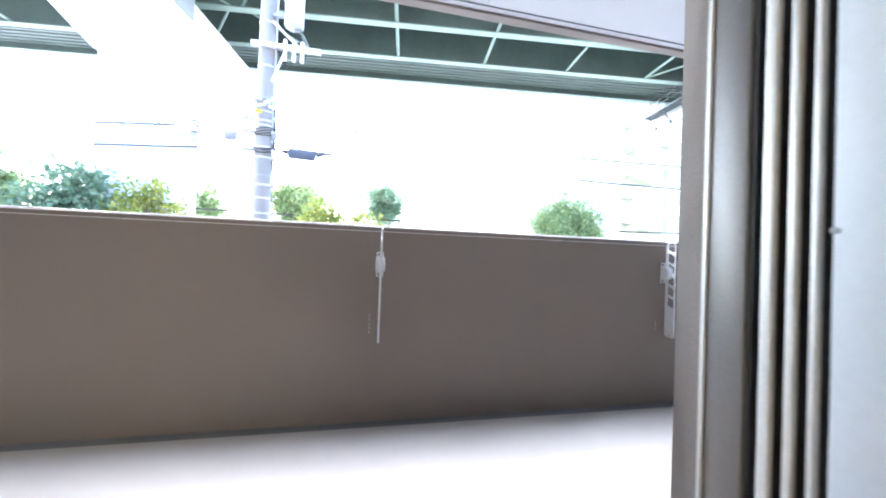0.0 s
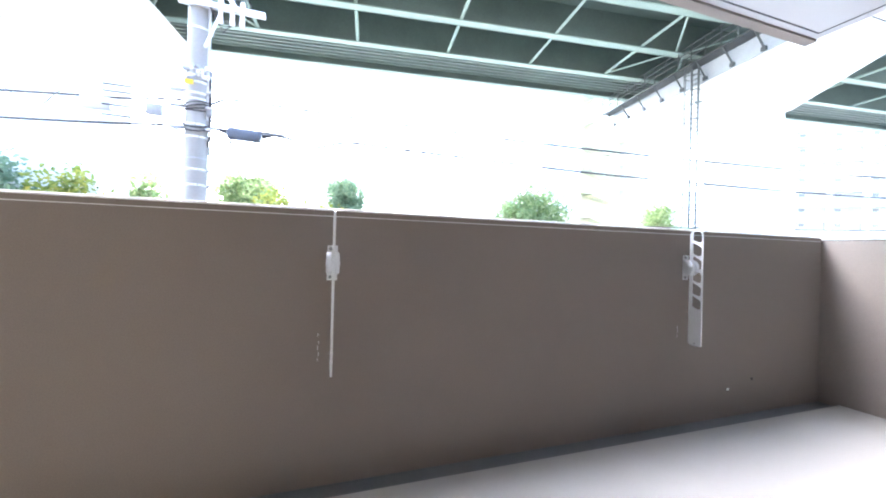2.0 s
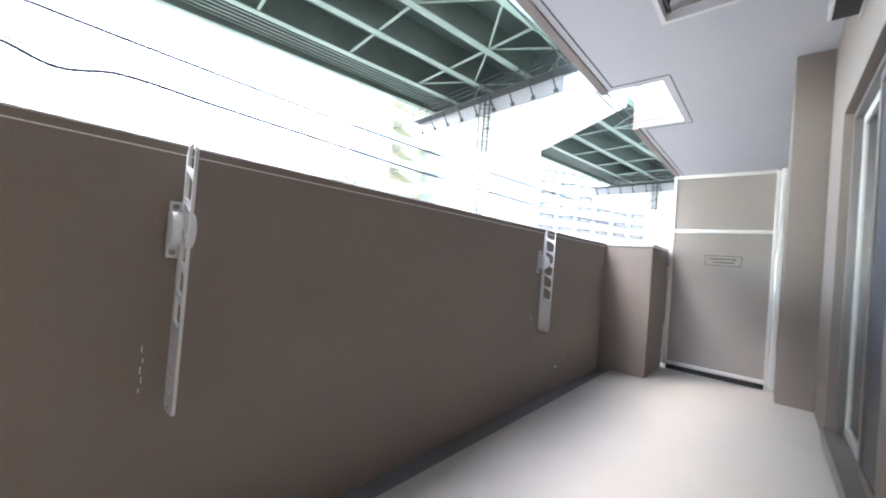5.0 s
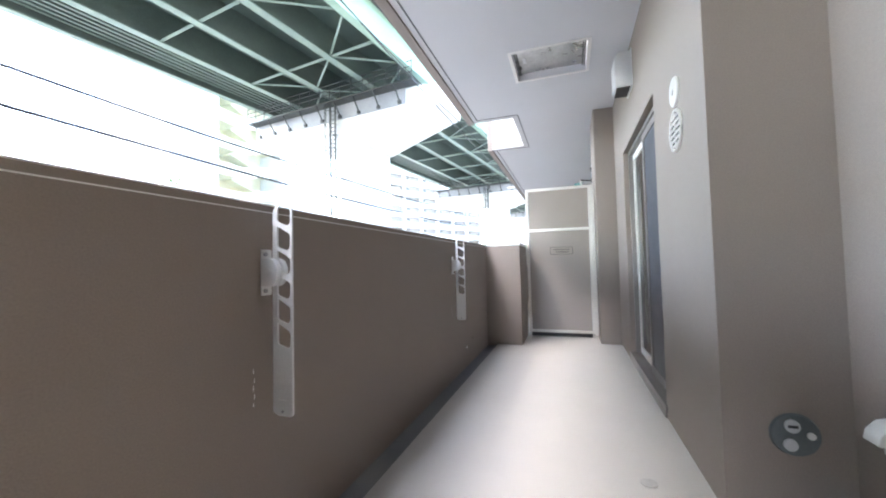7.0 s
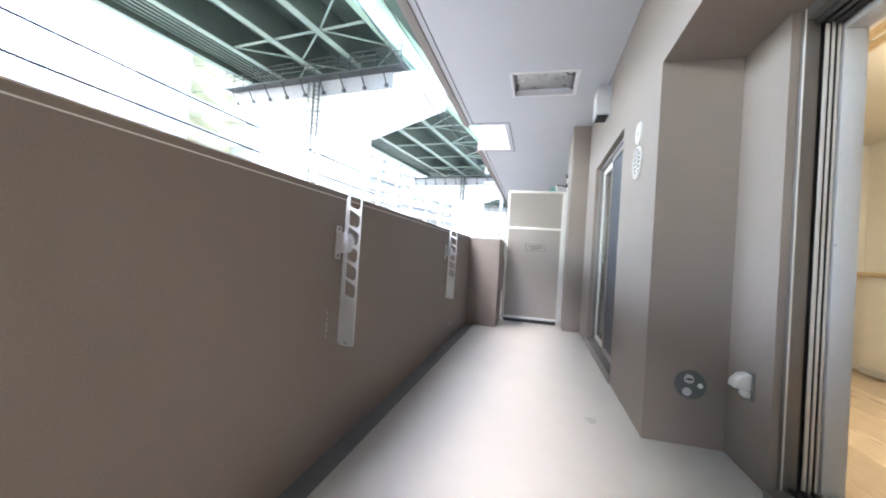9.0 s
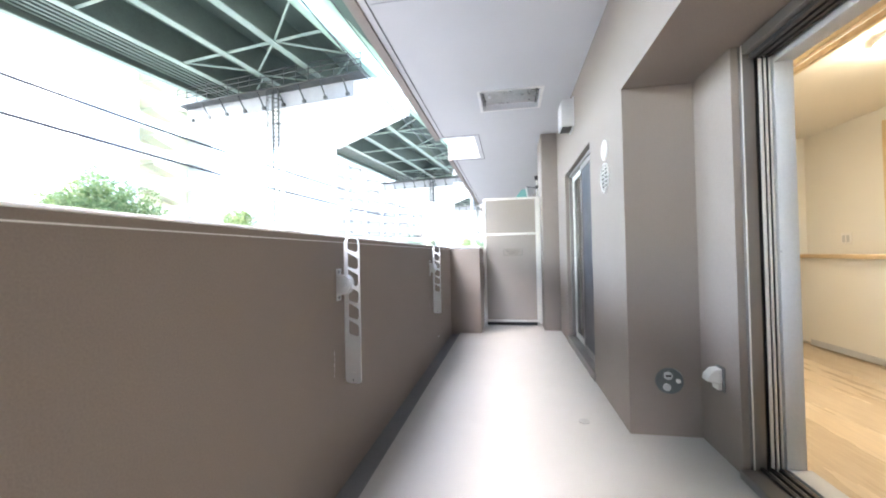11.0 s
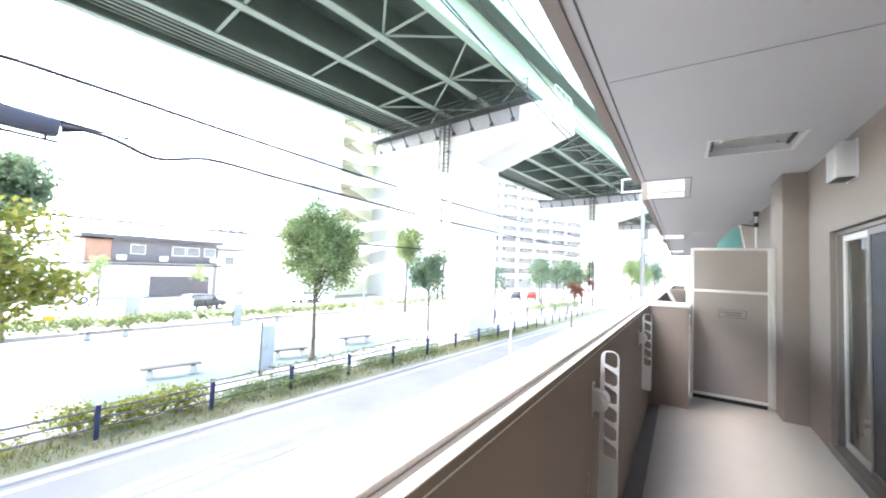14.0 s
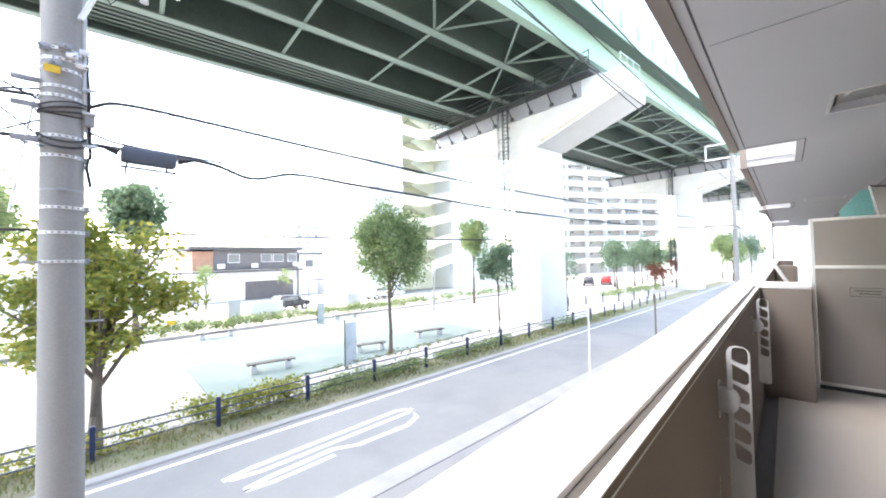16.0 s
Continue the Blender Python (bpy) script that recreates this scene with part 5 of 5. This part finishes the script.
def hedge(name, segs, mat, seed, label, size=0.12, per=60, flat=0.8):
    rng = np.random.default_rng(seed)
    cs, rs = [], []
    for x0, y0, x1, y1, n, r, z in segs:
        for k in range(n):
            f = (k + rng.random() * 0.8) / n
            cs.append((x0 + (x1 - x0) * f + rng.normal() * r * 0.25, y0 + (y1 - y0) * f + rng.normal() * r * 0.3, G0 + z + rng.random() * r * 0.5))
            rs.append(r * rng.uniform(0.65, 1.2))
    vs, fs = leaves(rng, cs, rs, per, size, flat)
    ob = leaf_object(name, vs, fs, mat)
    return tagged(ob, label, "planting", "", "stuff")


hedge("verge_shrubs", [(*along(1.0, 12.9)[:2], *along(4.2, 13.0)[:2], 26, 0.50, 0.35), (*along(-12, 12.8)[:2], *along(0.2, 12.9)[:2], 34, 0.42, 0.25)], LEAF_YELLOW, 60, "yellow-green shrubs behind the fence", 0.11, 130)
hedge("verge_vines", [(*along(4.6, 12.5)[:2], *along(9.5, 12.5)[:2], 60, 0.32, 0.28), (*along(10.5, 12.6)[:2], *along(16, 12.5)[:2], 44, 0.30, 0.25), (*along(20, 12.6)[:2], *along(24, 12.6)[:2], 8, 0.38, 0.3)], LEAF_GREEN, 61, "green vines and weeds round the fence", 0.10, 150)
hedge("park_hedge", [(-6, 30.4, 9, 30.3, 60, 0.6, 0.4), (9, 30.3, 26, 29.0, 70, 0.5, 0.4), (26, 29, 48, 27, 30, 0.6, 0.4), (40, 15, 55, 12.5, 22, 0.55, 0.4)], LEAF_GREEN, 62, "clipped green bushes behind the court", 0.18, 70)
hedge("court_edge_weeds", [(2.6, 14.6, 18, 14.2, 40, 0.22, 0.1)], GRASS, 64, "low weeds between the court and the fence", 0.12, 60)
hedge("forecourt_weed", [(3.6, 4.4, 4.3, 4.5, 4, 0.24, 0.5)], LEAF_BLUE, 63, "pale weed growing by the forecourt wall", 0.16, 60)
rng = np.random.default_rng(70)
vs, fs = [], []
for k in range(16000):
    x, c = rng.uniform(-14, 32), 11.5 + 1.6 * rng.random() ** 0.8
    p = np.array(along(x, c, G0 + 0.08))
    h = rng.uniform(0.05, 0.20) * (1.0 if noise.noise((x * 0.8, c, 0)) > -0.1 else 0.5)
    d = rng.normal(size=2) * 0.05
    w = rng.normal(size=2)
    w = w / np.linalg.norm(w) * 0.012
    i0 = len(vs)
    vs += [(p[0] - w[0], p[1] - w[1], p[2]), (p[0] + w[0], p[1] + w[1], p[2]), (p[0] + d[0], p[1] + d[1], p[2] + h)]
    fs.append((i0, i0 + 1, i0 + 2))
tagged(leaf_object("verge_grass", vs, fs, GRASS), "dry and green grass on the verge", "grass", "", "stuff")

# ---- buildings ----
def window_unit(parent, w, h, m, frame_mat=WHITE_EXT, pane_mat=DARK_GLASS):
    f = part("window", box(-w / 2 - 0.06, w / 2 + 0.06, -0.06, 0.02, -h / 2 - 0.06, h / 2 + 0.06), frame_mat, parent)
    f.matrix_basis = m
    part("pane", box(-w / 2, w / 2, -0.075, -0.055, -h / 2, h / 2), pane_mat, f)
    return f


# tower with an open stair
tw = thing("stair_tower_building", "cream apartment tower with an open zigzag stair", "apartment building", pose(33.5, 40.0, G0))
part("wall", box(-6.0, 0.0, 0.0, 12.0, 0, 46), WHITE_EXT, tw, "white side block")
part("stair_core", box(0.0, 12.0, 4.0, 12.0, 0, 46), CREAM, tw, "cream stair well wall")
part("wall", box(12.0, 24.0, 1.0, 14.0, 0, 14.5), WHITE_EXT, tw, "white lower block")
part("end_wall", box(10.6, 12.0, 0.0, 4.0, 0, 46), WHITE_EXT, tw)
for k in range(13):
    z = 3.4 * k
    part("landing", box(0.0, 3.6, 0.2, 4.0, z + 2.9, z + 3.1), CREAM, tw)
    part("landing_parapet", box(0.0, 3.6, 0.0, 0.2, z + 2.6, z + 4.1), CREAM, tw)
    part("stair_flight", prism([(3.6, z + 2.6), (10.6, z + 4.2), (10.6, z + 5.6), (3.6, z + 4.1)], "y", 0.0, 0.25), CREAM, tw)
    part("stair_flight", prism([(3.6, z + 6.0), (10.6, z + 4.3), (10.6, z + 4.5), (3.6, z + 6.2)], "y", 2.0, 3.8), CREAM, tw)
    if k < 12:
        window_unit(tw, 1.5, 1.0, pose(1.6, 3.98, z + 5.0), CREAM)
        window_unit(tw, 0.8, 1.3, pose(-4.6, -0.0, z + 5.0), WHITE_EXT, PALE_GLASS)
# long slab block
import_angle = math.degrees(math.atan2(28 - 45.9, 118 - 89.8))
sb = thing("slab_apartment_building", "long white slab of flats with open balconies", "apartment building", pose(89.8, 45.9, G0, 0, 0, import_angle))
L = 36.0
# Recess wall carries the balconies' shade in its colour.
part("wall", box(0, L, 1.6, 12, 0, 30.5), RECESS_SHADED, sb, "beige recessed balcony wall")
part("end_wall", box(-0.3, 0.0, 0.0, 12, 0, 30.5), WHITE_EXT, sb)
part("end_wall", box(L, L + 0.3, 0.0, 12, 0, 30.5), WHITE_EXT, sb)
for k in range(10):
    z = 3.0 * k
    part("balcony", box(0, L, -0.1, 1.6, z + 2.85, z + 3.0), WHITE_EXT, sb)
    part("balcony_parapet", box(0, L, -0.12, 0.02, z + 2.85, z + 4.05), WHITE_EXT, sb)
    # Grey strip added to draw the thin shade line above each parapet.
    part("handrail", box(0, L, -0.16, 0.06, z + 4.05, z + 4.17), GREY_STEEL, sb, "grey strip drawing the shade line over the parapet")
    for j in range(6):
        window_unit(sb, 1.1, 0.7, pose(2.0 + 6.0 * j, 1.58, z + 2.25), WHITE_EXT)
        part("party_wall", box(6.0 * j - 0.08, 6.0 * j + 0.08, 0.02, 1.6, z, z + 2.85), WHITE_EXT, sb)
part("roof", box(-0.4, L + 0.4, -0.2, 12.2, 30.5, 31.0), WHITE_EXT, sb)

# houses across the park
hs = thing("dark_house", "two-storey house with dark siding and a flat dark roof", "house", pose(10.5, 52, G0))
part("wall", box(0, 13.0, 0.4, 8, 0, 4.0), WHITE_EXT, hs, "white ground storey")
part("wall", box(2.2, 13.0, 0, 8, 4.0, 6.6), SIDING, hs, "dark grey upper storey")
part("wall", box(0, 2.2, 0.1, 8, 4.0, 6.4), BRICK_RED, hs, "reddish tiled upper corner")
part("roof", box(-0.5, 13.5, -0.6, 8.5, 6.6, 7.0), ROOF_DARK, hs)
part("lean_to_roof", box(-4, 13.2, -1.2, 0.0, 3.7, 3.9), ROOF_DARK, hs, "dark lean-to roof")
for x in (4.5, 8.6, 10.2, 12.2):
    window_unit(hs, 1.3, 1.0, pose(x, 0, 5.5))
for x in (3.0, 7.0, 12.6):
    part("air_conditioner", box(x - 0.4, x + 0.4, -0.4, 0.0, 4.2, 4.8), PLASTIC_W, hs, "white outdoor unit", 0.03)
part("garage_opening", box(6.0, 12.5, 0.36, 0.44, 0.0, 2.4), SIDING, hs, "grey garage front")
h2 = thing("white_house", "white two-storey house with a shallow roof", "house", pose(24.2, 53, G0))
part("wall", box(0, 6.5, 0, 8, 0, 6.0), WHITE_EXT, h2)
part("roof", prism([(-0.5, 6.0), (8.5, 6.0), (8.5, 6.2), (4.0, 7.2), (-0.5, 6.2)], "x", -0.4, 6.9), ROOF_DARK, h2)
for x in (1.6, 4.6):
    window_unit(h2, 1.2, 1.0, pose(x, 0, 4.6))
h3 = thing("low_house", "pale house with a long low roof", "house", pose(-9.0, 54, G0))
part("wall", box(0, 15, 0, 8, 0, 4.6), WHITE_EXT, h3)
part("roof", prism([(-0.6, 4.6), (8.6, 4.6), (4.0, 6.4)], "x", -0.5, 15.5), SIDING, h3)
for x in (2.5, 7.0, 11.5):
    window_unit(h3, 1.4, 1.1, pose(x, 0, 3.3))
far = thing("distant_flats", "small white block of flats in the distance", "apartment building", pose(70, 150, G0))
part("wall", box(0, 16, 0, 10, 0, 22), WHITE_EXT, far)
for k in range(6):
    for j in range(4):
        window_unit(far, 1.8, 1.2, pose(2.2 + 3.9 * j, 0, 3.5 + 3.2 * k))
part("roof", box(-0.3, 16.3, -0.3, 10.3, 22, 22.6), WHITE_EXT, far)
for k, (x, y, w, h) in enumerate(((-70, 90, 30, 9), (-35, 120, 24, 12), (40, 110, 26, 7), (120, 70, 40, 9), (125, 10, 40, 12), (150, -15, 30, 16), (-5, 100, 22, 8))):
    fb = thing("distant_building", "pale low building in the distance", "building", pose(x, y, G0))
    part("wall", box(0, w, 0, 12, 0, h), WHITE_EXT, fb)
    part("roof", box(-0.3, w + 0.3, -0.3, 12.3, h, h + 0.5), SIDING, fb)
    for j in range(int(w / 5)):
        window_unit(fb, 2.0, 1.3, pose(2.5 + 5 * j, 0, h * 0.6))
cpb = thing("carport", "grey steel carport with a flat roof", "carport", pose(22.0, 43.5, G0))
part("roof", box(0, 5.0, 0, 3.0, 2.5, 2.62), SIDING, cpb)
for x in (0.2, 4.8):
    part("post", tube((x, 0.2, -0.05), (x, 0.2, 2.5), 0.06, seg=8), GREY_STEEL, cpb)
    part("post", tube((x, 2.8, -0.05), (x, 2.8, 2.5), 0.06, seg=8), GREY_STEEL, cpb)


def car(x, y, turn, paint, label):
    t = thing("parked_car", label, "car", pose(x, y, G0, 0, 0, turn), "parked cars")
    side = [(-1.9, 0.35), (1.9, 0.35), (1.95, 0.75), (1.1, 0.95), (0.55, 1.45), (-1.3, 1.5), (-1.85, 0.95), (-1.95, 0.6)]
    part("body", prism(side, "y", -0.78, 0.78), paint, t, "", 0.07)
    part("side_window", box(-1.25, 0.5, -0.80, 0.80, 1.0, 1.36), DARK_GLASS, t, "", 0.03)
    part("windscreen", prism([(0.62, 1.02), (0.98, 1.02), (0.62, 1.36)], "y", -0.7, 0.7), DARK_GLASS, t)
    for a in (-1.2, 1.2):
        for s in (-0.72, 0.72):
            w = part("wheel", tube((a, s - 0.1, 0.28), (a, s + 0.1, 0.28), 0.32, seg=18), BLACK, t)
            part("rim", tube((a, s - 0.11, 0.28), (a, s + 0.11, 0.28), 0.18, seg=12), ALU, w)


car(8.6, 49.0, 5, CAR_W, "white van-like car parked by the house")
car(62.0, 22.0, 20, CAR_R, "red car parked across the square")
car(66.0, 24.0, 20, CAR_W, "white car parked across the square")
car(58.5, 23.5, 20, surface("dark_car_paint", (0.05, 0.05, 0.06), 0.25), "dark car parked across the square")

# park edge: pale panels, a dark van and a yellow plate
for k, (x, w, h) in enumerate(((7.8, 0.9, 2.0), (9.4, 2.6, 1.7), (18.2, 1.6, 1.6), (4.4, 0.3, 1.9))):
    pf = thing("privacy_screen", "pale panel standing behind the park bushes", "screen", pose(x, 31.2, G0), "park panels")
    part("sheet", box(0, w, -0.02, 0.02, 0.15, h), PLASTIC_G if k % 2 == 0 else WHITE_EXT, pf, "", 0.01)
    for a in (0.04, w - 0.04):
        part("leg", tube((a, 0.05, -0.05), (a, 0.05, h), 0.03, seg=6), PLASTIC_G, pf)
yp = thing("yellow_notice", "small yellow notice on a grey stake", "sign", pose(4.0, 30.0, G0))
part("stake", tube((0, 0.03, -0.05), (0, 0.03, 1.5), 0.03, seg=6), PLASTIC_G, yp)
part("plate", box(-0.25, 0.25, -0.02, 0.0, 0.85, 1.15), YELLOW, yp)
car(15.5, 37.5, 8, surface("black_van_paint", (0.03, 0.03, 0.035), 0.3), "black car parked beyond the bushes")
car(27.5, 38.0, 2, CAR_W, "white car parked below the tower")
